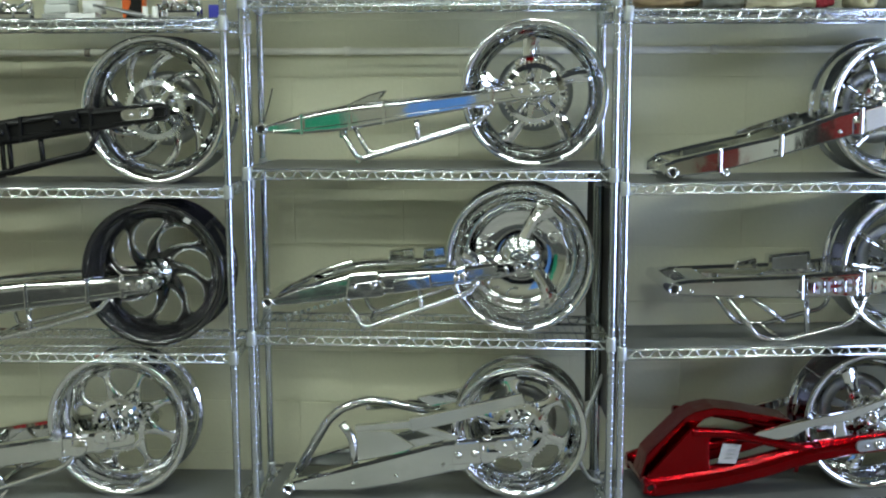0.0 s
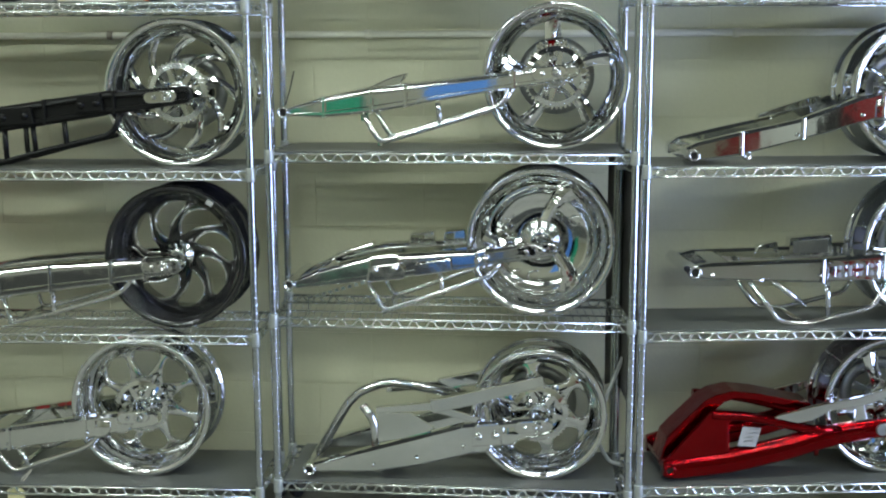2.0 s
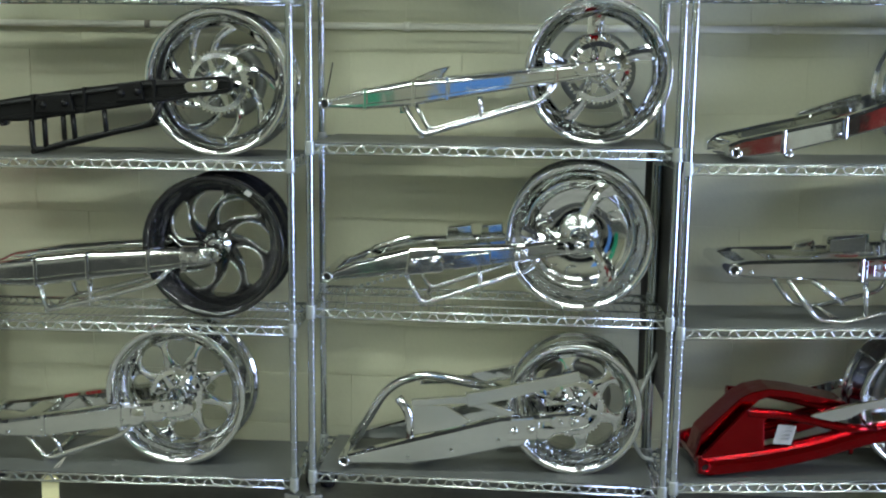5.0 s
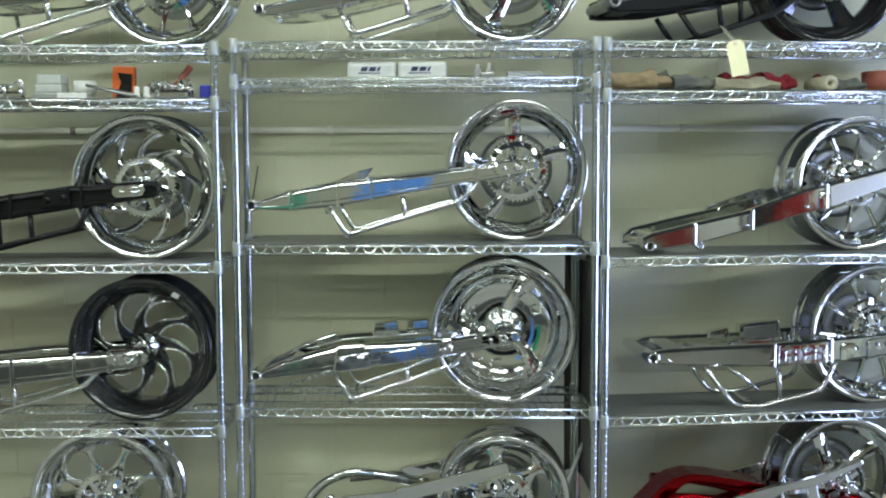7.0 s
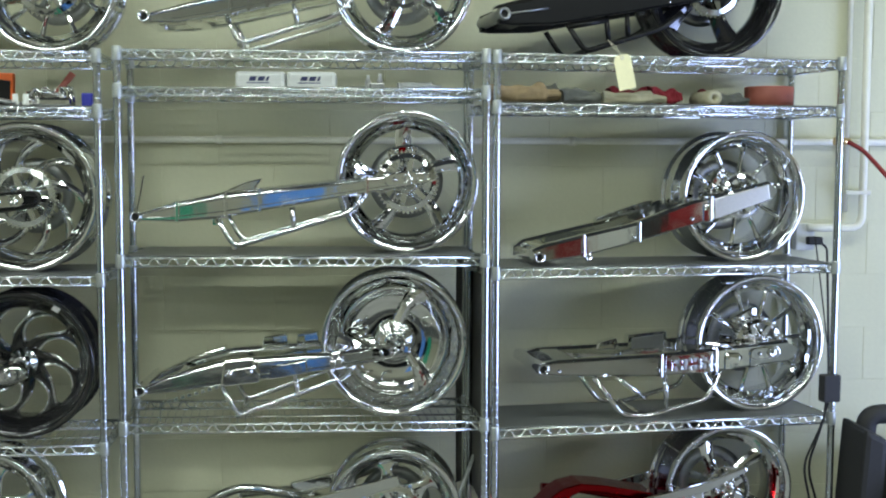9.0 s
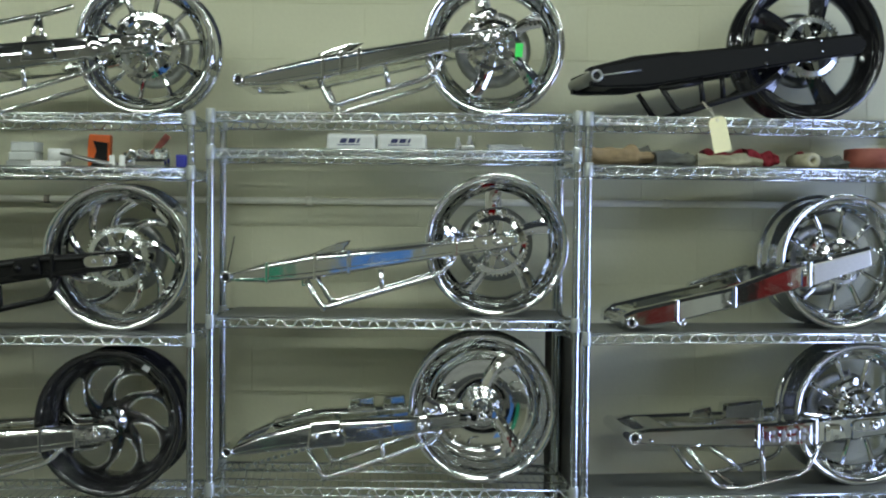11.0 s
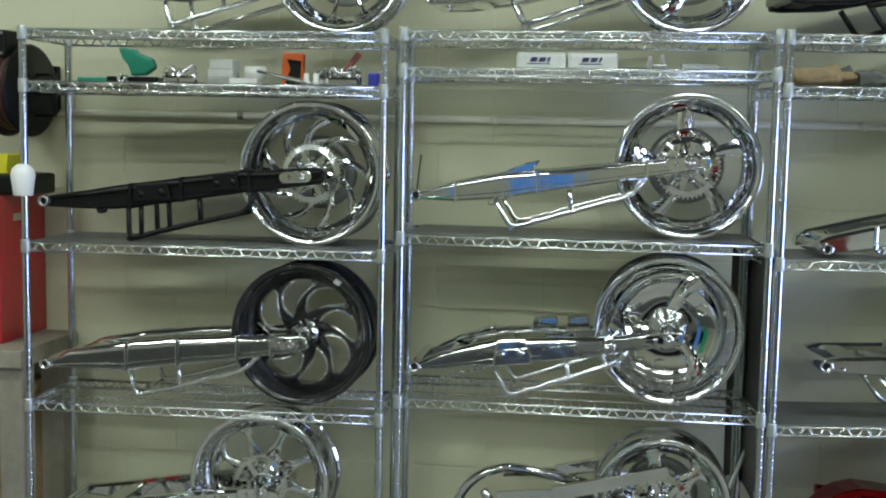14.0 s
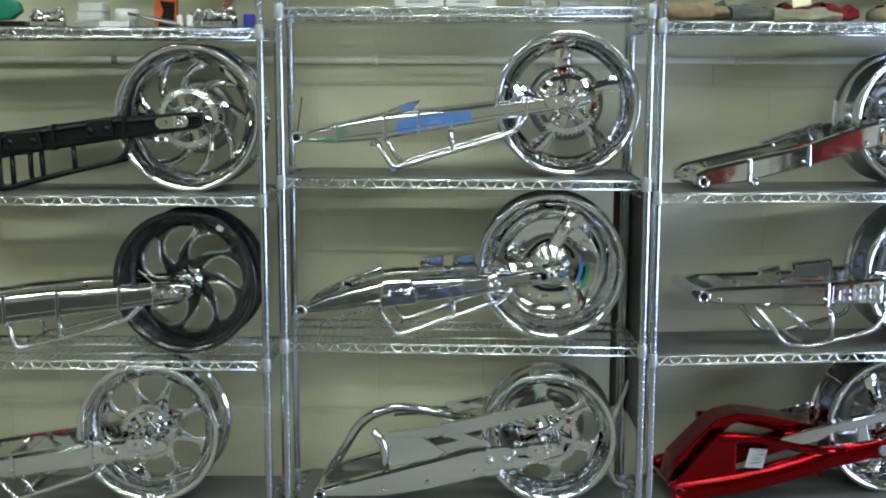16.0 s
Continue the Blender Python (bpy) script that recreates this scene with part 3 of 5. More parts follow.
def beam_shape(stations, y, thick, top=1.0):
    """A machined beam through (x, top, bottom) stations with a rounded axle end.
    top under 0.35: flat face; over 1.9: recessed web between rolled upper and lower flanges; else canted upper faces."""
    x, zt, zb = stations[-1]
    h, mid = (zt - zb) / 2, (zt + zb) / 2
    rows = list(stations) + [(x + h * 0.45, mid + h * 0.86, mid - h * 0.86), (x + h * 0.78, mid + h * 0.5, mid - h * 0.5), (x + h * 0.88, mid + h * 0.12, mid - h * 0.12)]
    a, b = y - thick / 2, y + thick / 2
    flat, banded = top < 0.35, top > 1.9
    v, f = [], []
    for x, zt, zb in rows:
        h = zt - zb
        if banded:
            q = min(1.0, h / 0.05)
            ring = [(b - 0.004, zb), (a + 0.012 * q, zb), (a + 0.004 * q, zb + 0.06 * h), (a, zb + 0.12 * h), (a, zb + 0.24 * h), (a + 0.003 * q, zb + 0.27 * h), (a + 0.010 * q, zb + 0.28 * h),
                    (a + 0.010 * q, zb + 0.71 * h), (a + 0.003 * q, zb + 0.72 * h), (a, zb + 0.74 * h), (a + 0.0042 * q, zb + 0.85 * h), (a + 0.0095 * q, zb + 0.95 * h), (a + 0.017 * q, zt), (b - 0.004, zt), (b, (zt + zb) / 2)]
        else:
            m1, m2, m3 = (0.0, 0.0, thick * 0.30) if flat else (min(q * h * top, thick * w) for q, w in ((0.055, 0.36), (0.14, 0.68), (0.20, 0.78)))
            ring = [(b - 0.004, zb), (a + 0.006, zb), (a, zb + min(0.006, h * 0.2)), (a, zb + 0.46 * h), (a + m1, zb + 0.70 * h),
                    (a + m2, zb + (max(0.80, 1 - 0.010 / h) if flat else 0.93) * h), (a + max(m3, 0.006), zt), (b - 0.004, zt), (b, (zt + zb) / 2)]
        v += [(x, yy, zz) for yy, zz in ring]
    n = len(ring)
    for k in range(len(rows) - 1):
        f += [(k * n + q, k * n + (q + 1) % n, (k + 1) * n + (q + 1) % n, (k + 1) * n + q) for q in range(n)]
    f += [tuple(range(n - 1, -1, -1)), tuple((len(rows) - 1) * n + q for q in range(n))]
    s = Shape().add(v, f, False)
    for k in range(len(rows) - 1):
        for q in ((1, 2, 9, 10, 11) if banded else () if flat else (3, 4, 5)):
            s.smooth[k * n + q] = True
    return s


def swingarm(m, base, pivot, stations, metal, brace=(), struts=(), far_brace=True, y_near=0.05, gap=0.255, thick=0.038, pivot_r=0.0195,
             plates=(), axle=None, block=True, far_lift=0.0, label="", cross=None, category="swingarm", facet=1.0, ribs=()):
    """A two-sided swingarm: pivot tube, side beams, cross member, tubular brace and axle blocks."""
    bx, bz = base
    arm = thing("motorcycle_swingarm", m @ pose(bx, 0.2, bz), label, category, "swingarms with wheels on the shelves")
    y_near, y_far = y_near - 0.2, y_near - 0.2 + gap

    def q(p, y):
        return (p[0] - bx, y, p[1] - bz)
    st = [(x - bx, zt - bz, zb - bz) for x, zt, zb in stations]
    skin = BILLET if metal is CHROME else metal
    for y in (y_near, y_far):
        part("side_beam", beam_shape(st, y, thick, facet), skin, arm)
    # ribs and bolts on the near side
    if metal is CHROME and facet < 1.9:
        (x1, t1, b1), (x2, t2, b2) = st[-2], st[-1]
        for u in (0.18, 0.52):
            x, zt, zb = x1 + (x2 - x1) * u, t1 + (t2 - t1) * u, b1 + (b2 - b1) * u
            part("clamp_band", beam_shape([(x - 0.009, zt + 0.004, zb - 0.004), (x + 0.009, zt + 0.005, zb - 0.003)], y_near - 0.003, thick + 0.006), metal, arm)
        for x, zt, zb in st[1:-1]:
            part("beam_bolt", Shape().lathe([(0.0, -0.008), (0.005, -0.008), (0.0065, -0.005), (0.0065, 0.004), (0.0, 0.004)], 10, "y", (x, y_near - thick / 2, zb + (zt - zb) * 0.3), closed=False), CHROME, arm)
    for x in ribs:
        k = max(i for i in range(len(stations) - 1) if stations[i][0] <= x)
        (x1, t1, b1), (x2, t2, b2) = st[k], st[k + 1]
        u = (x - bx - x1) / (x2 - x1)
        zt, zb = t1 + (t2 - t1) * u, b1 + (b2 - b1) * u
        part("rib", Shape().prism([(x - bx - 0.006, zb - 0.003), (x - bx - 0.006, zt + 0.002), (x - bx + 0.006, zt + 0.003), (x - bx + 0.006, zb - 0.002)],
                                  y_near - thick / 2 - (0.002 if facet > 1.9 else 0.007), y_near + thick / 2, 0.003), skin, arm)
    px, pz = pivot[0] - bx, pivot[1] - bz
    r = pivot_r
    part("pivot_tube", Shape().lathe([(r * 0.62, y_near - 0.034), (r * 0.9, y_near - 0.034), (r, y_near - 0.030), (r, y_far + 0.03), (r * 0.62, y_far + 0.03)], 28, "y", (px, 0, pz)),
         metal if metal is not SATIN else STEEL, arm)
    # solid dark plug, painting the shade inside the hollow pivot
    part("pivot_bore", Shape().tube([(px, y_near - 0.022, pz), (px, y_far + 0.02, pz)], r * 0.63, 18), HOLE_SHADE, arm)
    cx_, cz_ = cross if cross else ((stations[1][0] + 0.04), (stations[1][1] + stations[1][2]) / 2)
    part("cross_member", Shape().box((cx_ - bx - 0.035, y_near + 0.01, cz_ - bz - 0.024), (cx_ - bx + 0.035, y_far - 0.01, cz_ - bz + 0.024), 0.008), metal, arm)
    if brace:
        for y in ((y_near + 0.002, y_far) if far_brace else (y_near + 0.002,)):
            part("brace_tube", Shape().tube(round_path([q(p, y) for p in brace], 0.03), 0.0092, 10), metal, arm)
    for a, b in struts:
        for y in (y_near + 0.002,):
            part("brace_strut", Shape().tube([q(a, y), q(b, y)], 0.0088, 10), metal, arm)
    if brace:
        lo = min(brace, key=lambda p: p[1])
        part("brace_crossbar", Shape().tube([q(lo, y_near), q(lo, y_far)], 0.009, 10), metal, arm)
    for x, zt, zb, w in plates:
        part("side_plate", Shape().prism([(x - w - bx, zb - bz - 0.004), (x - w * 0.8 - bx, zt - bz), (x + w * 0.8 - bx, zt - bz + 0.008), (x + w - bx, zb - bz + 0.004)],
                                         y_near - thick / 2 - 0.011, y_near - thick / 2 + 0.004, 0.0055), skin, arm)
    # chrome domes added on each plate to catch glints
    for x, zt, zb, w in plates:
        for u in (-0.55, 0.55):
            part("boss", Shape().lathe([(0.0, -0.012), (0.006, -0.011), (0.011, -0.007), (0.0135, 0.0), (0.0135, 0.006), (0.0, 0.006)], 16, "y",
                                       (x + u * w - bx, y_near - thick / 2 - 0.010, (zt + zb) / 2 - bz + u * 0.006), closed=False), metal, arm)
    if axle and block:
        ax, az = axle[0] - bx, axle[1] - bz
        tilt = math.degrees(math.atan2(st[-1][1] - st[-2][1], st[-1][0] - st[-2][0]))
        ends = [(cx_e + 0.020 * math.cos(a), 0.020 * math.sin(a)) for cx_e, a0 in ((0.014, -90), (-0.058, 90)) for a in (radians(a0 + 22.5 * k) for k in range(9))]
        s = Shape().prism(ends, -0.006, 0.006, 0.003)
        b = part("axle_block", s, CHROME if metal in (SATIN, BLACK) else STEEL if metal is RED else metal, arm, m=pose(ax, y_near - thick / 2 - 0.004, az, 0, -tilt, 0))
        part("axle_nut", Shape().lathe([(0.006, -0.016), (0.014, -0.016), (0.0175, -0.012), (0.0175, 0.0), (0.006, 0.0)], 6, "y"), CHROME, b)
        part("adjuster_bolt", Shape().lathe([(0.0, -0.013), (0.006, -0.013), (0.0075, -0.010), (0.0075, 0.0), (0.0, 0.0)], 12, "y", (-0.043, 0, 0), closed=False), CHROME, b)
    if axle:
        part("axle", Shape().tube([q(axle, y_near - 0.012), q(axle, y_far + 0.02)], 0.009, 14), STEEL, arm)
    return arm


I = Matrix.Identity(4)


def surface(unit, i):
    return LEV[unit][i] + (0.0038 if i in LINED[unit] else 0.0004)


# unit, level, wheel x, radius, width, style, wheel metal, arm metal and the rest of each arm
def rack(unit, level, cx, R, w, style, metal, arm_metal, pivot, stations, label, wheel_label="", spin=0.0, chain=0.105, chain_mat=None,
         edge=False, caliper=0.0, accent=False, **more):
    z = surface(unit, level)
    more.setdefault("facet", {0: 0.5, 2: 1.0, 3: 0.75, 4: 1.4}[level])
    arm = swingarm(M_R if unit == "R" else I, (cx, z), pivot, stations, arm_metal, label=label, **more)
    wheel(arm, 0, -0.12, R, R, w, style, metal, spin, chain, chain_mat, edge, caliper, wheel_label, accent)
    return arm, (cx, z)


# top shelves
arm_tl, base_tl = rack("L", 0, -0.190, 0.230, 0.17, "ten", CHROME, CHROME, (-1.045, 2.148),
     [(-1.03, 2.162, 2.132), (-0.80, 2.207, 2.118), (-0.62, 2.222, 2.135), (-0.396, 2.242, 2.168), (-0.180, 2.255, 2.206)],
     "chrome swingarm with a ten-spoke wheel on the top shelf", "chrome rim with ten slim spokes", 8, 0.116, None, False, -35,
     brace=[(-0.783, 2.120), (-0.763, 2.016), (-0.354, 2.135), (-0.30, 2.175)], struts=[((-0.581, 2.157), (-0.573, 2.075))], axle=(-0.176, 2.228),
     plates=[(-0.52, 2.218, 2.165, 0.06), (-0.90, 2.178, 2.135, 0.05)])
arm_tc, base_tc = rack("C", 0, 0.960, 0.232, 0.17, "five", CHROME, CHROME, (0.131, 2.107),
     [(0.15, 2.122, 2.088), (0.24, 2.150, 2.088), (0.40, 2.189, 2.112), (0.80, 2.255, 2.202), (0.985, 2.288, 2.236)],
     "chrome swingarm with a five-spoke wheel and green sticker", "chrome rim with broad spokes", 50, 0.092, None, False, -20,
     brace=[(0.391, 2.112), (0.431, 2.024), (0.750, 2.121), (0.80, 2.19)], struts=[((0.606, 2.155), (0.618, 2.087))], axle=(0.960, 2.255),
     ribs=(0.405, 0.463, 0.523, 0.817), facet=2)
arm_tr, base_tr = rack("R", 0, 0.802, 0.251, 0.16, "cast", BLACK, SATIN, (0.039, 2.127),
     [(0.025, 2.150, 2.096), (0.06, 2.165, 2.092), (0.21, 2.198, 2.098), (0.583, 2.244, 2.165), (0.93, 2.290, 2.222)],
     "satin black swingarm with a black cast wheel on the top shelf", "gloss black cast rim", 20, 0.108, WIRE, False, 0,
     brace=[(0.262, 2.101), (0.325, 2.011), (0.600, 2.098), (0.666, 2.150)], struts=[((0.396, 2.132), (0.407, 2.050)), ((0.47, 2.14), (0.475, 2.066))], pivot_r=0.021, facet=0.3)
# third level
arm_ml, base_ml = rack("L", 2, -0.283, 0.246, 0.20, "swirl", CHROME, SATIN, (-1.212, 1.410),
     [(-1.20, 1.430, 1.390), (-1.05, 1.452, 1.386), (-0.95, 1.470, 1.388), (-0.88, 1.480, 1.396), (-0.500, 1.534, 1.456), (-0.46, 1.532, 1.458), (-0.245, 1.548, 1.490)],
     "satin black swingarm with a chrome swirl-spoke wheel", "chrome rim with swirling spokes", 12, 0.107, WIRE,
     brace=[(-0.915, 1.410), (-0.913, 1.286), (-0.744, 1.331), (-0.497, 1.388), (-0.46, 1.46)], struts=[((-0.87, 1.41), (-0.868, 1.30)), ((-0.77, 1.42), (-0.765, 1.33)), ((-0.66, 1.43), (-0.655, 1.352))],
     axle=(-0.294, 1.516), plates=[(-0.82, 1.478, 1.420, 0.07), (-0.56, 1.520, 1.462, 0.05)], ribs=(-0.90, -0.72, -0.48), facet=2)
arm_mc, base_mc = rack("C", 2, 0.975, 0.237, 0.19, "five", CHROME, CHROME, (0.093, 1.465),
     [(0.11, 1.478, 1.452), (0.22, 1.512, 1.448), (0.37, 1.544, 1.460), (0.53, 1.558, 1.489), (1.03, 1.618, 1.573)],
     "chrome swingarm with under-brace and large chrome sprocket", "chrome rim with five broad spokes", 60, 0.106, None, False, -8,
     brace=[(0.354, 1.457), (0.406, 1.364), (0.791, 1.479), (0.84, 1.54)], struts=[((0.596, 1.495), (0.603, 1.423))], axle=(0.975, 1.592),
     ribs=(0.225, 0.382, 0.493, 0.84), facet=2, accent=True)
arm_mr, base_mr = rack("R", 2, 0.926, 0.230, 0.225, "ten", CHROME, CHROME, (0.166, 1.327),
     [(0.145, 1.352, 1.314), (0.18, 1.368, 1.310), (0.32, 1.400, 1.328), (0.50, 1.438, 1.372), (0.708, 1.511, 1.428), (0.990, 1.580, 1.512)],
     "chrome swingarm tilted up to a ten-spoke chrome wheel", "deep chrome rim with ten slim spokes", 4, 0.085, None, False, -60,
     ribs=(0.32, 0.517, 0.775), facet=0.2)
# fourth level
arm_ll, base_ll = rack("L", 3, -0.310, 0.247, 0.20, "blade", BLACK, CHROME, (-1.217, 0.837),
     [(-1.20, 0.852, 0.824), (-1.125, 0.889, 0.821), (-0.93, 0.925, 0.822), (-0.757, 0.945, 0.847), (-0.52, 0.962, 0.880), (-0.300, 0.980, 0.918)],
     "chrome swingarm with a gloss black curved-spoke wheel", "gloss black rim", 6, 0, None, True,
     brace=[(-0.917, 0.840), (-0.894, 0.736), (-0.735, 0.776), (-0.495, 0.848), (-0.44, 0.91)], struts=[((-0.736, 0.850), (-0.735, 0.776))], axle=(-0.330, 0.948),
     ribs=(-0.92, -0.735, -0.52, -0.40), facet=2)
arm_lc, base_lc = rack("C", 3, 0.933, 0.247, 0.19, "tri", CHROME, CHROME, (0.098, 0.892),
     [(0.115, 0.905, 0.878), (0.20, 0.945, 0.884), (0.376, 0.993, 0.904), (0.694, 1.012, 0.949), (0.965, 1.048, 0.997)],
     "chrome swingarm with under-brace and broad-spoked chrome wheel", "wide chrome rim with a dished centre and flared spokes", 14, 0, None, False, 0,
     brace=[(0.353, 0.915), (0.413, 0.801), (0.770, 0.930), (0.80, 0.975)], struts=[((0.602, 0.935), (0.611, 0.862))], axle=(0.93, 1.022),
     plates=[(0.42, 0.992, 0.912, 0.06), (0.74, 1.014, 0.962, 0.02)], facet=2)
arm_lr, base_lr = rack("R", 3, 1.002, 0.243, 0.19, "ten", CHROME, CHROME, (0.182, 0.949),
     [(0.175, 0.966, 0.930), (0.24, 0.976, 0.922), (0.596, 0.985, 0.909), (0.80, 1.000, 0.920), (1.080, 1.022, 0.946)],
     "chrome swingarm with flat sides and engraved plate", "chrome rim with ten slim spokes", 12, 0.092, None, False, -25,
     brace=[(0.370, 0.912), (0.475, 0.775), (0.559, 0.765), (0.790, 0.821), (0.84, 0.93)], struts=[((0.629, 0.920), (0.638, 0.790)), ((0.45, 0.91), (0.56, 0.83))], axle=(1.011, 0.982), pivot_r=0.022, facet=0.3, ribs=(0.604, 0.806))
# bottom level
arm_bl, base_bl = rack("L", 4, -0.458, 0.250, 0.21, "seven", CHROME, CHROME, (-1.205, 0.300),
     [(-1.19, 0.318, 0.286), (-1.05, 0.338, 0.278), (-0.922, 0.361, 0.282), (-0.634, 0.410, 0.332), (-0.400, 0.436, 0.382)],
     "chrome swingarm with a seven-spoke chrome wheel", "deep chrome rim with seven leaf-shaped openings", -5, 0.100, None, False, 0,
     brace=[(-0.992, 0.285), (-0.923, 0.194), (-0.640, 0.296), (-0.58, 0.36)], struts=[((-0.90, 0.290), (-0.86, 0.220))], axle=(-0.440, 0.418),
     ribs=(-0.92, -0.64), facet=0.3)
arm_bc, base_bc = rack("C", 4, 0.933, 0.229, 0.19, "oval", CHROME, CHROME, (0.152, 0.248),
     [(0.16, 0.266, 0.236), (0.373, 0.330, 0.244), (0.52, 0.372, 0.270), (0.680, 0.419, 0.311), (0.955, 0.450, 0.395)],
     "chrome swingarm with a raised triangular upper frame", "chrome rim with oval openings", 15, 0.104, None, False, 0, axle=(0.930, 0.424),
     plates=[(0.76, 0.424, 0.350, 0.05)], pivot_r=0.021, facet=0.3)
arm_br, base_br = rack("R", 4, 0.896, 0.239, 0.19, "five", CHROME, RED, (0.120, 0.278),
     [(0.100, 0.302, 0.252), (0.14, 0.316, 0.242), (0.334, 0.341, 0.262), (0.438, 0.362, 0.284), (0.531, 0.384, 0.306), (0.608, 0.408, 0.330), (0.70, 0.420, 0.354), (0.82, 0.434, 0.374), (0.925, 0.446, 0.384)],
     "candy red swingarm with a white sticker and chrome wheel", "chrome rim with broad spokes", 40, 0.088, None, False, 0, axle=(0.89, 0.412), pivot_r=0.02)


def frame_tubes(arm, base, rows, mat, r=0.0115, sides=(-0.148, 0.105)):
    """Raised frame tubes over an arm, on both sides of it or along its middle."""
    bx, bz = base
    for name, pts in rows:
        for y in sides:
            part(name, Shape().tube(round_path([(x - bx, y, z - bz) for x, z in pts], 0.028, 5), r, 10), mat, arm)


def frame_plate(arm, base, outline, mat, name="upper_plate", y=-0.150, t=0.014):
    bx, bz = base
    part(name, Shape().prism([(x - bx, z - bz) for x, z in outline], y - t / 2, y + t / 2, 0.004), BILLET if mat is CHROME else mat, arm)


frame_tubes(arm_bc, base_bc, [("hoop_tube", [(0.145, 0.240), (0.268, 0.450), (0.320, 0.492), (0.400, 0.518), (0.455, 0.516), (0.655, 0.482)])], CHROME, 0.0165, (-0.02,))
frame_tubes(arm_bc, base_bc, [("upright_tube", [(0.335, 0.470), (0.372, 0.420), (0.376, 0.325)])], CHROME, 0.015, (-0.14,))
for yy in (-0.150, 0.105):
    frame_plate(arm_bc, base_bc, [(0.575, 0.452), (0.565, 0.500), (0.68, 0.526), (0.942, 0.594), (0.953, 0.560), (0.72, 0.488)], CHROME, "upper_fork", yy, 0.022)
    frame_plate(arm_bc, base_bc, [(0.380, 0.446), (0.382, 0.470), (0.570, 0.492), (0.735, 0.440), (0.725, 0.420), (0.560, 0.462)], CHROME, "diagonal_plate", yy, 0.012)
frame_plate(arm_bc, base_bc, [(0.385, 0.450), (0.50, 0.452), (0.585, 0.400), (0.55, 0.375), (0.388, 0.340)], CHROME, "gusset_plate", -0.146, 0.006)
frame_plate(arm_br, base_br, [(0.100, 0.290), (0.122, 0.372), (0.150, 0.402), (0.248, 0.498), (0.285, 0.518), (0.345, 0.530), (0.430, 0.520), (0.61, 0.482), (0.61, 0.458),
                              (0.43, 0.494), (0.35, 0.503), (0.312, 0.490), (0.285, 0.465), (0.200, 0.372), (0.165, 0.290)], RED, "hoop_band", -0.055, 0.12)
frame_tubes(arm_br, base_br, [("upper_tube", [(0.262, 0.460), (0.379, 0.452), (0.48, 0.432), (0.600, 0.402), (0.70, 0.400)])], RED, 0.0165, (-0.148, 0.105))
frame_plate(arm_br, base_br, [(0.110, 0.296), (0.118, 0.318), (0.255, 0.470), (0.300, 0.474), (0.345, 0.455), (0.318, 0.430), (0.325, 0.330)], RED, "side_panel")
frame_tubes(arm_br, base_br, [("lower_lug", [(0.625, 0.345), (0.622, 0.312)])], RED, 0.008, (-0.148,))
for yy in (-0.150, 0.105):
    frame_plate(arm_br, base_br, [(0.470, 0.446), (0.486, 0.458), (0.62, 0.490), (0.80, 0.526), (0.936, 0.572), (0.944, 0.556), (0.90, 0.534), (0.79, 0.488), (0.66, 0.468), (0.60, 0.436), (0.55, 0.428)], CHROME, "upper_plate", yy, 0.016)
    frame_plate(arm_br, base_br, [(0.745, 0.430), (0.745, 0.486), (0.775, 0.492), (0.790, 0.436)], CHROME, "upright_plate", yy, 0.012)
frame_tubes(arm_tl, base_tl, [("hoop_tube", [(-0.90, 2.235), (-0.855, 2.264), (-0.803, 2.284), (-0.538, 2.332), (-0.44, 2.36)])], CHROME, 0.010, (-0.06,))
frame_tubes(arm_tl, base_tl, [("upright_tube", [(-0.82, 2.17), (-0.80, 2.275)]), ("upright_tube", [(-0.60, 2.20), (-0.56, 2.325)]), ("upright_tube", [(-0.54, 2.20), (-0.555, 2.325)])], CHROME, 0.009, (-0.06,))
frame_plate(arm_tl, base_tl, [(-0.85, 2.19), (-0.85, 2.235), (-0.79, 2.250), (-0.78, 2.19)], CHROME, "mount_plate", -0.06, 0.03)
frame_plate(arm_tl, base_tl, [(-0.63, 2.21), (-0.60, 2.255), (-0.53, 2.265), (-0.52, 2.22)], CHROME, "mount_plate", -0.06, 0.03)
frame_plate(arm_tr, base_tr, [(0.040, 2.160), (0.050, 2.172), (0.20, 2.212), (0.36, 2.232), (0.37, 2.220), (0.20, 2.196)], SATIN, "chain_guard", -0.02, 0.05)
frame_tubes(arm_tr, base_tr, [("slot_rod", [(0.055, 2.128), (0.19, 2.150)])], STEEL, 0.0035, (-0.171,))
frame_tubes(arm_tr, base_tr, [("brace_rail", [(0.262, 2.092), (0.40, 2.118)])], SATIN, 0.010, (-0.150,))
for bx_, bz_ in ((0.612, 2.226), (0.612, 2.182), (0.800, 2.262), (0.806, 2.226)):
    part("bolt", Shape().lathe([(0.0, -0.006), (0.004, -0.006), (0.0055, -0.003), (0.0055, 0.004), (0.0, 0.004)], 8, "y", (bx_ - base_tr[0], -0.169, bz_ - base_tr[1]), closed=False), CHROME, arm_tr)
frame_plate(arm_tc, base_tc, [(0.385, 2.180), (0.390, 2.198), (0.48, 2.226), (0.535, 2.234), (0.50, 2.212), (0.48, 2.196)], CHROME, "guard_plate", -0.13, 0.026)
part("lug", Shape().lathe([(0.006, -0.015), (0.013, -0.015), (0.013, 0.015), (0.006, 0.015)], 16, "y", (0.343 - base_mr[0], -0.15, 1.324 - base_mr[1])), CHROME, arm_mr)
part("lug", Shape().lathe([(0.006, -0.015), (0.014, -0.015), (0.014, 0.015), (0.006, 0.015)], 16, "y", (-1.01 - base_ml[0], -0.15, 1.385 - base_ml[1])), SATIN, arm_ml)
lug = Shape()
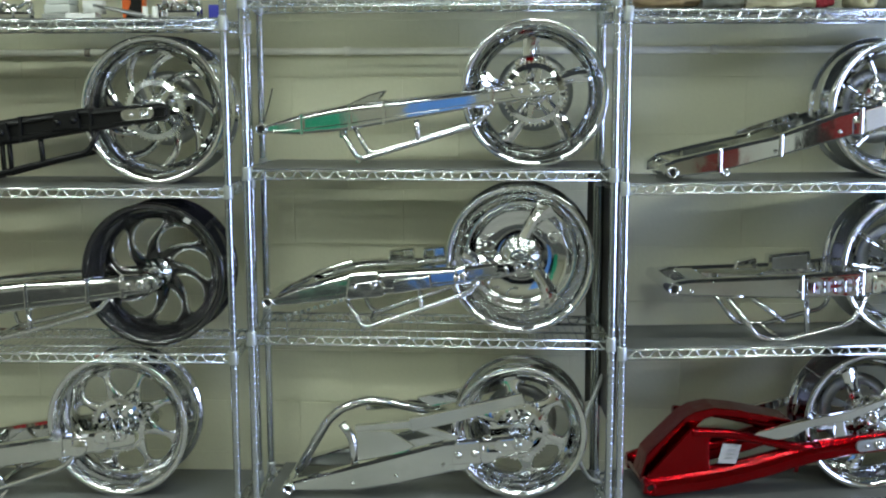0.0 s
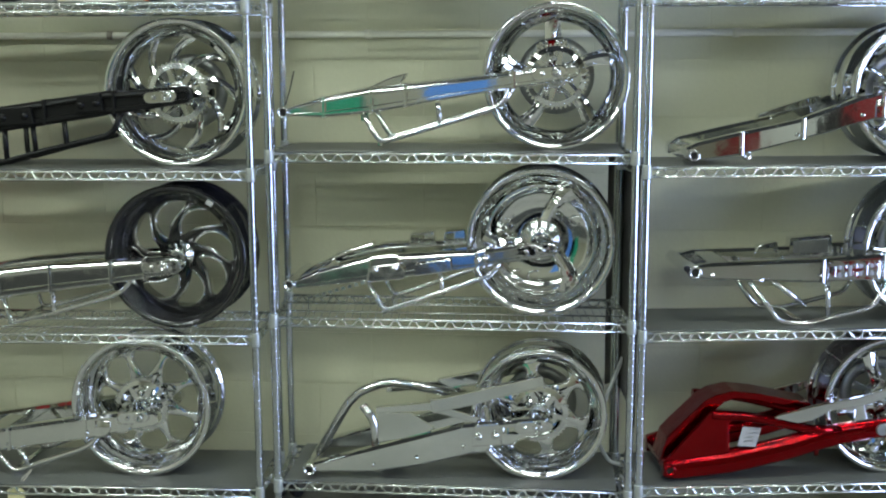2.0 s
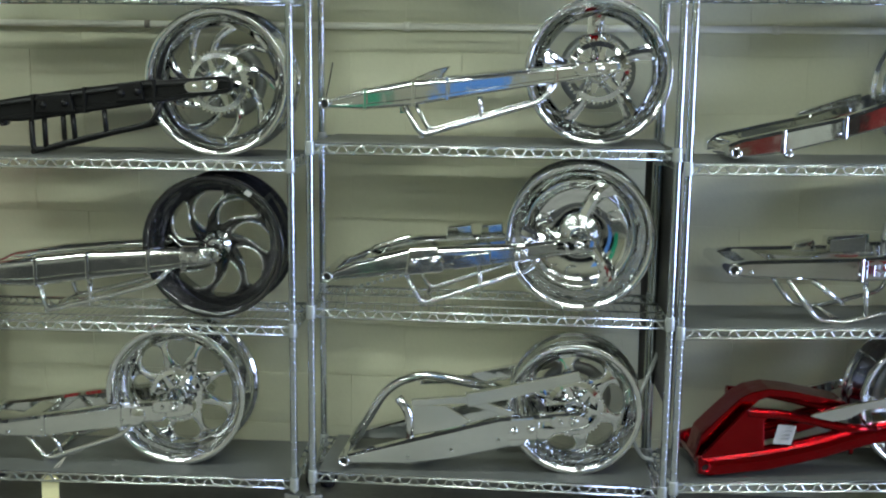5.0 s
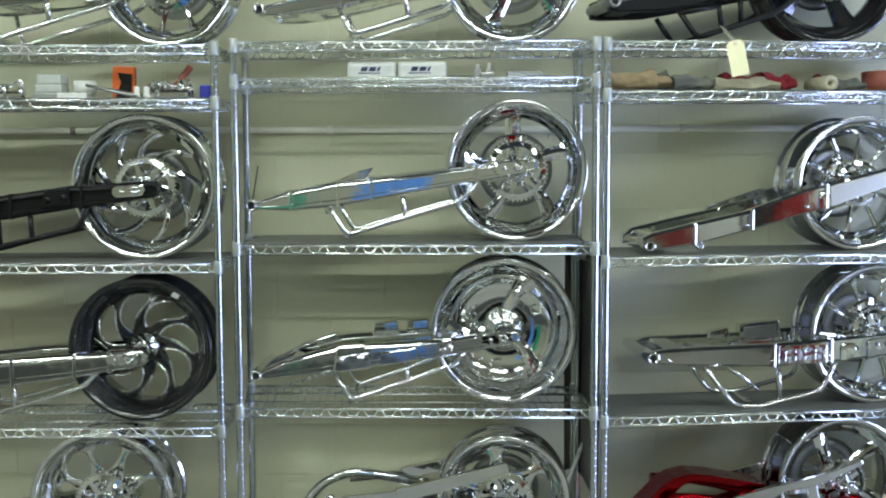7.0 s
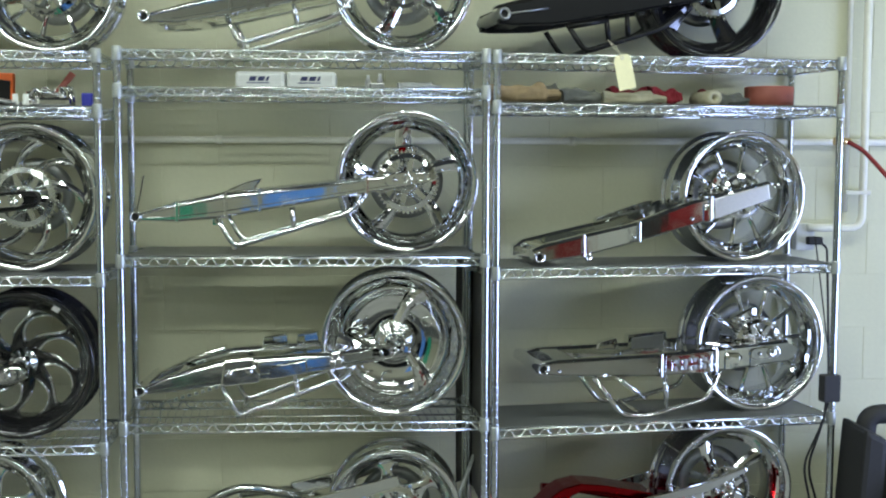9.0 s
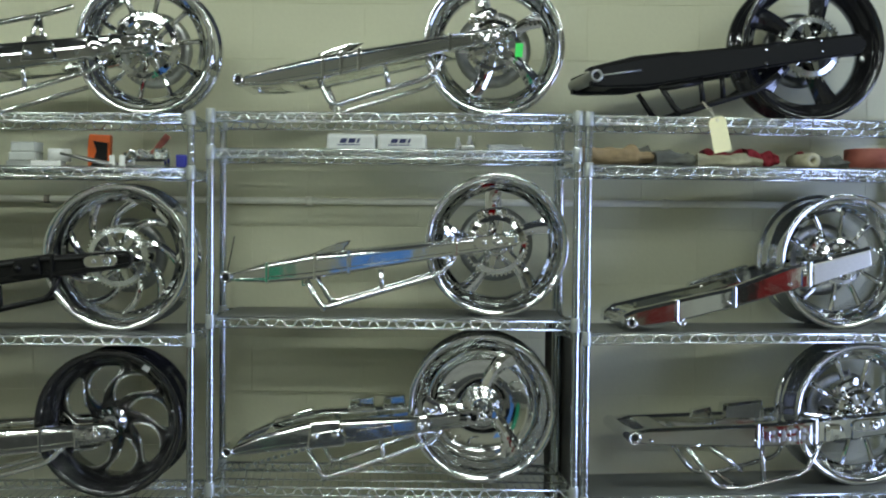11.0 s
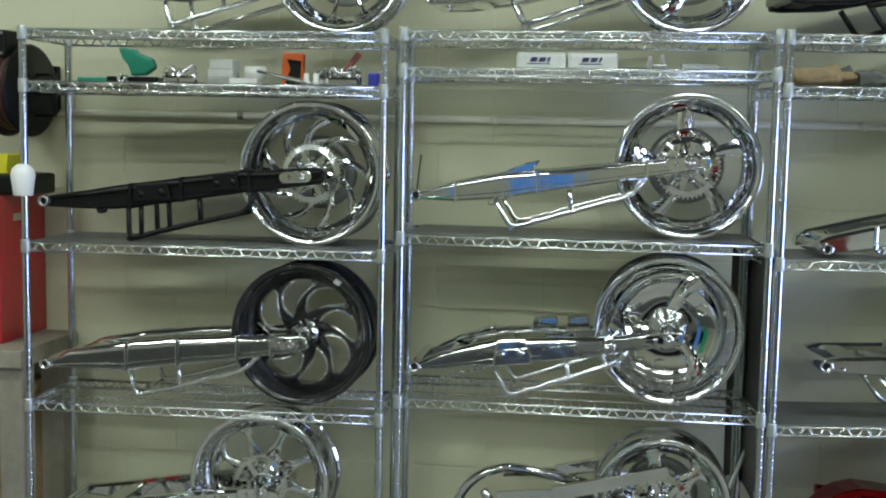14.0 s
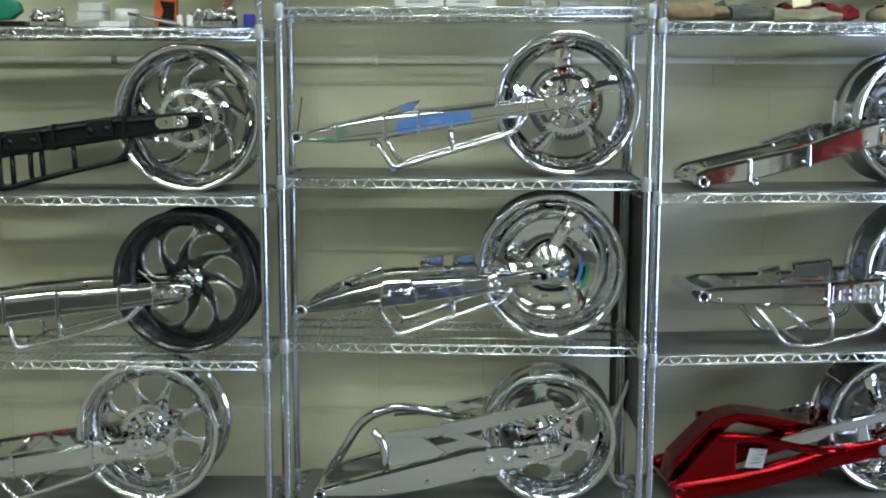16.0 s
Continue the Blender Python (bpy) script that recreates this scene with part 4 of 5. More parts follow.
lx, lz = 0.318 - base_mc[0], 1.436 - base_mc[1]
for a, b in (((-0.013, -0.014), (0.013, -0.008)), ((-0.013, 0.008), (0.013, 0.014)), ((-0.013, -0.008), (-0.008, 0.008)), ((0.008, -0.008), (0.013, 0.008)), ((-0.004, 0.014), (0.004, 0.040))):
    lug.box((lx + a[0], 0.085, lz + a[1]), (lx + b[0], 0.115, lz + b[1]), 0.001)
part("shock_lug", lug, CHROME, arm_mc)
tie = thing("wire_tie", pose(0.085, 0.30, 1.50), "thin black wire hanging from the back post", "wire")
part("wire", Shape().tube(round_path([(-0.03, 0.06, 0.09), (-0.02, -0.05, 0.03), (0.0, -0.20, -0.01), (0.004, -0.24, -0.025)], 0.04), 0.0022, 6), RUBBER, tie)
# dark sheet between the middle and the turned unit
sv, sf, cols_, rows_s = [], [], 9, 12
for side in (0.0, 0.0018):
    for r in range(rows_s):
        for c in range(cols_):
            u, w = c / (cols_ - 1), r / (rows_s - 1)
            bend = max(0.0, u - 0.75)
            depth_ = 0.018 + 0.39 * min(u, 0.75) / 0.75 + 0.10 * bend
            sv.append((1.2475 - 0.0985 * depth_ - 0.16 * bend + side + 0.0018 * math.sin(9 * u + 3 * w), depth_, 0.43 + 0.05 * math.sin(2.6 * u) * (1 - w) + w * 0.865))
nn = cols_ * rows_s
for r in range(rows_s - 1):
    for c in range(cols_ - 1):
        a = r * cols_ + c
        sf += [(a, a + cols_, a + cols_ + 1, a + 1), (nn + a, nn + a + 1, nn + a + cols_ + 1, nn + a + cols_)]
for c in range(cols_ - 1):
    e = (rows_s - 1) * cols_ + c
    sf += [(c, c + 1, nn + c + 1, nn + c), (e + 1, e, nn + e, nn + e + 1)]
for r in range(rows_s - 1):
    a, b = r * cols_, r * cols_ + cols_ - 1
    sf += [(a + cols_, a, nn + a, nn + a + cols_), (b, b + cols_, nn + b + cols_, nn + b)]
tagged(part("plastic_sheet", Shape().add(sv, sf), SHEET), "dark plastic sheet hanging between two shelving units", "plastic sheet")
# tube loop standing in for the sheet's pale curled lower edge
loop = thing("sheet_curl", pose(1.20, 0.24, 0.60), "pale curled lower edge of the dark sheet, drawn as a tube loop", "tube")
part("tube_loop", Shape().tube(round_path([(0.02, 0.04, 0.0), (-0.03, 0, -0.12), (-0.075, -0.02, -0.22), (-0.06, -0.03, -0.30), (-0.02, 0.0, -0.37), (0.02, 0.0, -0.378)], 0.07, 5), 0.0075, 8), VINYL, loop)
for pts in ([(0.205, 0.938), (0.215, 0.958), (0.345, 1.000), (0.350, 0.985)], [(0.470, 0.992), (0.478, 1.030), (0.560, 1.042), (0.566, 1.000)], [(0.590, 1.004), (0.596, 1.040), (0.668, 1.050), (0.674, 1.010)]):
    frame_plate(arm_lc, base_lc, pts, CHROME, "upper_step", 0.085, 0.05)
frame_plate(arm_lc, base_lc, [(0.372, 0.905), (0.372, 0.945), (0.395, 0.962), (0.470, 0.972), (0.488, 0.950), (0.488, 0.920)], CHROME, "step_plate", -0.176, 0.012)
frame_plate(arm_lc, base_lc, [(0.520, 0.926), (0.522, 0.968), (0.640, 0.990), (0.645, 0.946)], CHROME, "step_plate", -0.171, 0.008)
# flat-sided arm: engraved plate, raised far box, dark panels painting slot and recess shade
ex, ez = base_lr
plate = part("engraved_plate", Shape().box((0.622 - ex, -0.175, 0.918 - ez), (0.792 - ex, -0.167, 0.982 - ez), 0.002), CHROME, arm_lr)
for k in range(9):
    kx = 0.634 + 0.0175 * k - ex
    for lo_, hi_ in (((0.926, 0.942), (0.952, 0.966)) if k % 3 else ((0.928, 0.964),)):
        part("stroke", Shape().box((kx, -0.179, lo_ - ez + 0.001 * k), (kx + 0.011, -0.174, hi_ - ez + 0.001 * k), 0.0015), STEEL if k % 2 else CHROME, plate)
part("slot", Shape().prism([(0.872 + 0.034 * math.cos(a * 0.3927) - ex, 0.966 + 0.017 * math.sin(a * 0.3927) - ez) for a in range(16)], -0.171, -0.160, 0.0008), HOLE_SHADE, arm_lr)
part("far_box", Shape().prism([(0.575 - ex, 0.955 - ez), (0.580 - ex, 1.016 - ez), (0.725 - ex, 1.028 - ez), (0.735 - ex, 0.955 - ez)], 0.080, 0.125, 0.004), CHROME, arm_lr)
# duller panel set on the far box to paint its darker inside
part("far_box_recess", Shape().prism([(0.592 - ex, 0.965 - ez), (0.592 - ex, 1.005 - ez), (0.715 - ex, 1.016 - ez), (0.715 - ex, 0.965 - ez)], 0.078, 0.090, 0.002), STEEL, arm_lr)
part("far_box", Shape().prism([(0.455 - ex, 0.965 - ez), (0.470 - ex, 0.992 - ez), (0.535 - ex, 1.006 - ez), (0.545 - ex, 0.965 - ez)], 0.080, 0.120, 0.004), CHROME, arm_lr)
part("end_plate", Shape().prism([(0.792 - base_mr[0], 1.452 - base_mr[1]), (0.788 - base_mr[0], 1.518 - base_mr[1]), (0.985 - base_mr[0], 1.568 - base_mr[1]), (0.992 - base_mr[0], 1.518 - base_mr[1])],
                         -0.176, -0.166, 0.002), ALU, arm_mr)
frame_plate(arm_mr, base_mr, [(0.44, 1.430), (0.45, 1.446), (0.63, 1.503), (0.66, 1.508), (0.66, 1.480)], CHROME, "guard_plate", 0.085, 0.03)
frame_plate(arm_mc, base_mc, [(0.385, 1.536), (0.388, 1.552), (0.450, 1.578), (0.500, 1.590), (0.478, 1.562), (0.470, 1.540)], CHROME, "guard_plate", -0.125, 0.030)


def sticker(arm, base, corners, y, mat, label):
    bx, bz = base
    part("sticker", Shape().prism([(x - bx, z - bz) for x, z in corners], y - 0.0012, y, 0), mat, arm, label)


sticker(arm_tc, base_tc, [(1.026, 2.186), (1.050, 2.184), (1.053, 2.228), (1.029, 2.230)], -0.172, GREENTAG, "bright green price sticker")
sticker(arm_br, base_br, [(0.346, 0.358), (0.408, 0.353), (0.424, 0.418), (0.362, 0.424)], -0.169, GREYCARD, "white paper sticker")
for k in range(4):
    bx, bz = 0.365 + 0.008 * k - base_br[0], 0.372 + 0.014 * k - base_br[1]
    part("print_line", Shape().box((bx, -0.1712, bz), (bx + 0.035 - 0.006 * (k % 2), -0.1704, bz + 0.004)), STEEL, arm_br)
sticker(arm_ll, base_ll, [(-0.196, 1.168 - 0.012), (-0.176, 1.156 - 0.012), (-0.166, 1.170 - 0.012), (-0.186, 1.182 - 0.012)], -0.122, PAPER, "small pale label on the rim")


def hang_tag(m, top, hang, w, h, tilt, label):
    t = thing("paper_tag", m @ pose(hang[0], hang[1], hang[2]), label, "paper tag", "manila tags")
    card = part("card", Shape().prism([(-w / 2, -h), (w / 2, -h), (w / 2, -0.012), (w / 2 - 0.012, 0), (-w / 2 + 0.012, 0), (-w / 2, -0.012)], -0.0006, 0.0006, 0), TAG, t, m=pose(0, 0, 0, 0, tilt, 0))
    part("eyelet", Shape().lathe([(0.003, -0.0014), (0.006, -0.0014), (0.006, 0.0014), (0.003, 0.0014)], 14, "y", (0, 0, -0.010)), STRING, card)
    d = Vector(top) - Vector(hang)
    part("string", Shape().tube([(0, 0, -0.008), d * 0.5 + Vector((0.006, 0, 0)), d], 0.0012, 5), STRING, t)
    part("string", Shape().tube([(0, 0, -0.008), d * 0.5 - Vector((0.006, 0, 0)), d], 0.0012, 5), STRING, t)


hang_tag(M_R, (0.396, 0.03, 2.052), (0.426, -0.022, 1.998), 0.060, 0.115, -12, "blank manila tag hanging on string from a black swingarm")
hang_tag(I, (-0.842, 0.03, 0.214), (-0.875, -0.03, 0.168), 0.062, 0.125, 1, "blank manila tag hanging on string from a chrome swingarm")


# ---- wall fittings ----
pipe = thing("wall_pipe", pose(0, WALL_Y, 1.720), "thin painted conduit running along the block wall", "pipe")
pipe["kind"] = "structure"
part("conduit", Shape().tube([(X0, -0.020, 0.0), (X1, -0.020, 0.0)], 0.0125, 12), PIPE, pipe)
for px in (-1.9, -0.55, 0.30, 1.60, 2.95):
    part("pipe_clip", Shape().lathe([(0.0125, -0.012), (0.017, -0.012), (0.017, 0.012), (0.0125, 0.012)], 14, "x", (px, -0.020, 0)), PIPE, pipe)
part("rusty_coupling", Shape().lathe([(0.0125, -0.010), (0.0155, -0.010), (0.0155, 0.010), (0.0125, 0.010)], 14, "x", (-0.66, -0.020, 0)), GREYWOOD, pipe)
riser = thing("conduit_riser", pose(2.680, WALL_Y, 1.40), "painted pipe dropping down the wall with a bend to an outlet", "pipe")
riser["kind"] = "structure"
part("riser_pipe", Shape().tube(round_path([(0.01, -0.055, CEIL_Z - 1.40), (0.01, -0.055, 0.0), (-0.10, -0.055, 0.0), (-0.20, -0.055, 0.0)], 0.11, 8), 0.0145, 12), PIPE, riser)
part("second_riser", Shape().tube([(-0.045, -0.025, CEIL_Z - 1.40), (-0.045, -0.025, 0.06)], 0.010, 10), PIPE, riser)
part("pipe_strap", Shape().box((-0.06, -0.072, 0.125), (0.035, 0.0, 0.14), 0.003), PIPE, riser)
outlet = thing("outlet_box", pose(2.478, WALL_Y, 1.36), "grey outlet box on the wall with a black plug", "outlet")
part("box", Shape().box((-0.035, -0.05, -0.045), (0.035, 0.0, 0.055), 0.005), WHITE, outlet)
part("plug", Shape().box((0.0, -0.085, -0.022), (0.055, -0.05, 0.008), 0.006), RUBBER, outlet)
part("cord", Shape().tube(round_path([(0.04, -0.07, -0.01), (0.075, -0.07, -0.03), (0.08, -0.08, -0.2), (0.09, -0.09, -0.55), (0.07, -0.09, -0.70), (0.01, -0.1, -0.86), (0.05, -0.12, -1.0), (0.07, -0.12, -1.2)], 0.06), 0.0045, 6), RUBBER, outlet)
hose = thing("air_hose", pose(2.60, 0.40, 1.72), "red rubber air hose leaning from the pipe fitting", "hose")
part("hose", Shape().tube(round_path([(0, 0, 0), (0.05, -0.02, -0.03), (0.20, -0.10, -0.22), (0.45, -0.2, -0.55), (0.75, -0.2, -1.0), (0.95, -0.2, -1.70)], 0.08), 0.0085, 10), REDHOSE, hose)
part("fitting", Shape().lathe([(0.0, -0.03), (0.014, -0.03), (0.016, 0.0), (0.012, 0.03), (0.0, 0.03)], 12, "x", (-0.01, 0.03, 0.002), closed=False), BRASS, hose)
adapter = thing("power_adapter", M_R @ pose(1.205, -0.022, 0.86), "black power block hanging on a shelf post", "power adapter")
part("block", Shape().box((-0.032, -0.035, -0.048), (0.032, 0.008, 0.048), 0.006), RUBBER, adapter)
part("cable", Shape().tube(round_path([(0.0, -0.01, -0.045), (-0.02, -0.01, -0.12), (-0.075, 0.02, -0.28), (-0.03, 0.03, -0.45), (0.03, 0.0, -0.70)], 0.05), 0.0045, 6), RUBBER, adapter)
part("cable", Shape().tube(round_path([(0.0, 0, 0.045), (0.03, 0.03, 0.09), (0.035, 0.03, 0.14), (0.005, 0.02, 0.15), (0.0, 0.05, 0.30), (0.02, 0.15, 0.52)], 0.03), 0.0028, 6), RUBBER, adapter)


# ---- beside the shelves ----
def black_stand(m):
    """A dark moulded stand whose handle and body show past the end of the shelves."""
    t = thing("moulded_stand", m, "black moulded plastic machine with a carry handle on the floor", "machine")
    part("body", Shape().prism([(-0.02, 0.0), (0.62, 0.0), (0.62, 0.52), (0.55, 0.62), (0.16, 0.60), (0.05, 0.40)], -0.2, 0.25, 0.03), SATIN, t)
    part("handle", Shape().tube(round_path([(0.02, 0, 0.38), (0.03, 0, 0.765), (0.30, 0, 0.765), (0.30, 0, 0.58)], 0.05, 6), 0.035, 12), RUBBER, t)
    part("side_column", Shape().prism([(-0.07, 0.0), (0.03, 0.0), (0.06, 0.70), (-0.02, 0.74)], -0.12, 0.10, 0.02), RUBBER, t)
    part("label_plate", Shape().box((0.20, -0.204, 0.525), (0.245, -0.2, 0.548), 0.001), GREYCLOTH, t)


black_stand(pose(2.56, 0.14, FLOOR_Z))


def toolbox(m):
    """A red top chest with drawers, some of them out."""
    t = thing("tool_chest", m, "red metal tool chest with silver drawer pulls, one drawer pulled open", "tool chest")
    W, D, H = 0.66, 0.345, 0.545
    part("side_panel", Shape().box((0, 0.0, 0), (0.024, D, H), 0.003), TOOLRED, t)
    part("side_panel", Shape().box((W - 0.075, 0.0, 0), (W, D, H), 0.004), TOOLRED, t)
    part("lid", Shape().box((0.024, 0, H - 0.095), (W - 0.075, D, H), 0.003), TOOLRED, t)
    part("base_panel", Shape().box((0.024, 0, 0), (W - 0.075, D, 0.03), 0.003), TOOLRED, t)
    part("back_panel", Shape().box((0.024, D - 0.01, 0.03), (W - 0.075, D, H - 0.095), 0), TOOLRED, t)
    part("top_edge", Shape().box((0.002, -0.004, H - 0.016), (W - 0.002, 0.004, H - 0.008), 0.002), TOOLRED, t)
    zs = [(0.362, 0.412, 0), (0.302, 0.350, 0), (0.232, 0.292, 0), (0.130, 0.200, 0.17), (0.040, 0.115, 0.0)]
    for lo, hi, out in zs:
        d = part("drawer", Shape().box((0.030, 0.006 - out, lo), (W - 0.082, 0.012 - out, hi), 0.002).box((0.034, 0.012 - out, lo), (0.040, 0.32 - out, hi - 0.01)).box(
            (W - 0.092, 0.012 - out, lo), (W - 0.086, 0.32 - out, hi - 0.01)).box((0.034, 0.012 - out, lo), (W - 0.086, 0.32 - out, lo + 0.004)), SATIN, t)
        part("drawer_pull", Shape().prism([(0.030, hi - 0.017), (W - 0.082, hi - 0.017), (W - 0.082, hi), (0.030, hi)], -0.006 - out, 0.004 - out, 0.003), ALU, d)
    part("badge", Shape().box((W, 0.10, 0.445), (W + 0.002, 0.17, 0.472), 0), ALU, t)
    return t


toolbox(pose(-2.115, 0.165, 0.8705, 0, 0, 0))


def workbench(m):
    t = thing("workbench", m, "worn wooden workbench with a lower shelf", "workbench")
    part("benchtop", Shape().box((-1.5, 0.06, 0.805), (0.115, 0.50, 0.87), 0.005), GREYWOOD, t)
    for px, py in ((-1.44, 0.09), (0.012, 0.09), (0.012, 0.40), (-1.44, 0.40)):
        part("leg", Shape().box((px, py, 0), (px + 0.09, py + 0.09, 0.805), 0.004), GREYWOOD, t)
    part("lower_shelf", Shape().box((-1.35, 0.11, 0.655), (0.012, 0.48, 0.692), 0.003), WOOD, t)
    part("back_board", Shape().box((-1.35, 0.46, 0.05), (0.012, 0.48, 0.655), 0.002), WOOD, t)


workbench(pose(-1.44, 0.0, FLOOR_Z))

case = thing("tool_case", pose(-1.60, 0.275, 1.4165), "black flat tool case lying on the red chest", "tool case")
part("case_body", Shape().box((-0.50, -0.09, 0.0), (0.25, 0.12, 0.075), 0.012), SATIN, case)
part("case_label", Shape().box((-0.10, -0.0915, 0.045), (-0.03, -0.0895, 0.068), 0), ALU, case)
jar = thing("small_cup", pose(-1.562, 0.198, 1.4165), "small pale plastic cup on the tool chest", "cup")
part("cup_body", Shape().lathe([(0.0, 0.0), (0.018, 0.0), (0.023, 0.048), (0.020, 0.048), (0.016, 0.004), (0.0, 0.004)], 20, "z", closed=False), WHITE, jar)
torch = thing("work_light", pose(-1.722, 0.30, 1.4925), "orange and black hand tool lying on a case", "hand tool")
part("grip", Shape().tube([(-0.05, 0, 0.030), (0.09, 0, 0.026)], 0.017, 14), RUBBER, torch)
part("head", Shape().lathe([(0.0, -0.03), (0.034, -0.03), (0.038, 0.0), (0.028, 0.035), (0.0, 0.035)], 18, "x", (-0.07, 0, 0.038), closed=False), ORANGE, torch)
part("collar", Shape().lathe([(0.0, -0.02), (0.026, -0.02), (0.030, 0.01), (0.018, 0.02), (0.0, 0.02)], 18, "x", (0.105, 0, 0.03), closed=False), ORANGE, torch)
bin_ = thing("parts_bin", pose(-1.528, 0.30, 1.4925) @ Matrix.Diagonal((0.80, 1, 0.9, 1)), "open yellow plastic parts bin with metal bits", "parts bin")
part("tray", Shape().prism([(-0.085, 0.075), (-0.070, 0.0), (0.075, 0.0), (0.088, 0.078), (0.025, 0.074), (0.018, 0.045), (-0.045, 0.040), (-0.060, 0.070)], -0.06, -0.054, 0.001).box((-0.07, -0.056, 0.0), (0.075, 0.06, 0.005)).prism(
    [(-0.085, 0.075), (-0.070, 0.0), (0.075, 0.0), (0.088, 0.078)], 0.055, 0.06, 0.001).box((-0.076, -0.056, 0.0), (-0.070, 0.058, 0.07)).box((0.075, -0.056, 0.0), (0.081, 0.058, 0.072)), YELLOW, bin_)
part("metal_bits", Shape().tube([(-0.05, -0.01, 0.05), (0.01, 0.0, 0.062)], 0.012, 8).tube([(-0.02, -0.03, 0.055), (0.05, 0.01, 0.058)], 0.009, 8), STEEL, bin_)
cup = thing("paper_cup", M_L @ pose(0.022, -0.058, 1.436), "white paper cup hung upside down on the shelf post", "cup")
part("cup_body", Shape().lathe([(0.030, 0.0), (0.032, 0.004), (0.040, 0.070), (0.034, 0.090), (0.018, 0.103), (0.0, 0.107), (0.0, 0.104), (0.016, 0.100), (0.038, 0.070), (0.030, 0.004)], 24, "z", closed=False), PAPER, cup)


def hose_reel(m):
    t = thing("hose_reel", m, "black wall-mounted hose reel wound with reddish hose", "hose reel")
    for y in (-0.05, 0.05):
        part("flange", Shape().lathe([(0.0, y - 0.007), (0.05, y - 0.012), (0.06, y - 0.006), (0.160, y - 0.006), (0.170, y), (0.160, y + 0.006), (0.06, y + 0.006), (0.05, y + 0.012), (0.0, y + 0.007)], 40, "x", closed=False), SATIN, t)
    s = Shape()
    for i in range(4):
        s.lathe([(0.135 + 0.011 * math.cos(a), -0.0345 + 0.023 * i + 0.011 * math.sin(a)) for a in [2 * math.pi * k / 8 for k in range(8)]], 32, "x")
    part("wound_hose", s, HOSE, t)
    part("drum", Shape().lathe([(0.0, -0.045), (0.125, -0.045), (0.125, 0.045), (0.0, 0.045)], 32, "x", closed=False), SATIN, t)
    part("guide_box", Shape().box((-0.125, -0.10, 0.118), (0.015, 0.03, 0.215), 0.008), SATIN, t)
    for bx in (-0.112, 0.0):
        for bz in (0.130, 0.203):
            part("bolt", Shape().tube([(bx, -0.106, bz), (bx, -0.098, bz)], 0.006, 8), STEEL, t)
    part("guide_label", Shape().box((-0.035, -0.1015, 0.150), (-0.020, -0.0995, 0.192), 0), PAPER, t)
    part("mount_arm", Shape().box((-0.05, 0.165, -0.08), (0.05, 0.195, 0.10), 0.006), SATIN, t)
    part("axle", Shape().tube([(0.05, 0, 0), (0.085, 0, 0), (0.085, 0.17, 0)], 0.014, 10), SATIN, t)
    part("bracket", Shape().tube([(0.05, 0.03, 0.06), (0.13, 0.03, 0.06), (0.13, 0.03, -0.09), (0.05, 0.03, -0.09)], 0.008, 8), SATIN, t)
    part("hose_end", Shape().tube(round_path([(-0.10, -0.06, 0.165), (-0.135, -0.07, 0.14), (-0.25, -0.09, -0.045), (-0.36, -0.09, -0.22), (-0.52, -0.05, -0.50)], 0.06), 0.0105, 10), GREYCLOTH, t)
    part("brass_fitting", Shape().tube([(-0.250, -0.091, -0.045), (-0.285, -0.091, -0.100)], 0.014, 10), BRASS, t)
    part("inlet_hose", Shape().tube(round_path([(-0.05, 0.03, -0.03), (-0.17, 0.03, -0.03), (-0.245, -0.05, -0.07)], 0.05), 0.007, 8), GREYCLOTH, t)


hose_reel(pose(-1.452, 0.32, 1.796, 0, 0, -7))


# ---- small things on the second shelves ----
def carton(m, w, d, h, mat, label, category, group="", name="carton"):
    ob = part(name, Shape().box((-w / 2, -d / 2, 0), (w / 2, d / 2, h), min(0.006, h * 0.2)), mat, m=m)
    return tagged(ob, label, category, group)


zl, zc, zr = surface("L", 1), surface("C", 1), surface("R", 1)
for k, bx in enumerate((0.487, 0.657)):
    box = thing("parts_box", pose(bx, 0.20, zc), "white rounded parts box with dark blue print", "box", "pair of white parts boxes")
    part("box_body", Shape().box((-0.082, -0.06, 0), (0.082, 0.06, 0.060), 0.012), WHITE, box)
    for j, (px, pw) in enumerate(((-0.030, 0.024), (-0.002, 0.024), (0.026, 0.010))):
        part("print_bar", Shape().prism([(px - 0.008, 0.028), (px + pw - 0.010, 0.028), (px + pw - 0.004, 0.043), (px - 0.002, 0.043)], -0.0612, -0.0598, 0), NAVY, box)
    part("print_line", Shape().box((-0.045, -0.0612, 0.020), (0.03, -0.0598, 0.0235)), NAVY, box)
for bx, hh in ((0.845, 0.055), (0.885, 0.060)):
    b = thing("small_bottle", pose(bx, 0.22, zc), "small pale bottle standing on the wire shelf", "bottle", "small bottles")
    part("bottle_body", Shape().lathe([(0.0, 0.0), (0.011, 0.0), (0.011, hh * 0.6), (0.006, hh * 0.75), (0.006, hh), (0.0, hh)], 16, "z", closed=False), PAPER, b)
carton(pose(0.875, 0.18, zc, 0, 0, 10), 0.05, 0.03, 0.025, STEEL, "small grey metal bracket on the wire shelf", "bracket", name="metal_bracket")
carton(pose(0.78, 0.2, zc, 0, 0, -12), 0.12, 0.02, 0.014, SATIN, "thin dark metal bar on the wire shelf", "metal bar", name="metal_bar")
teal = thing("teal_case", pose(-0.955, 0.2, zl), "teal plastic case lying open on the wire shelf", "plastic case")
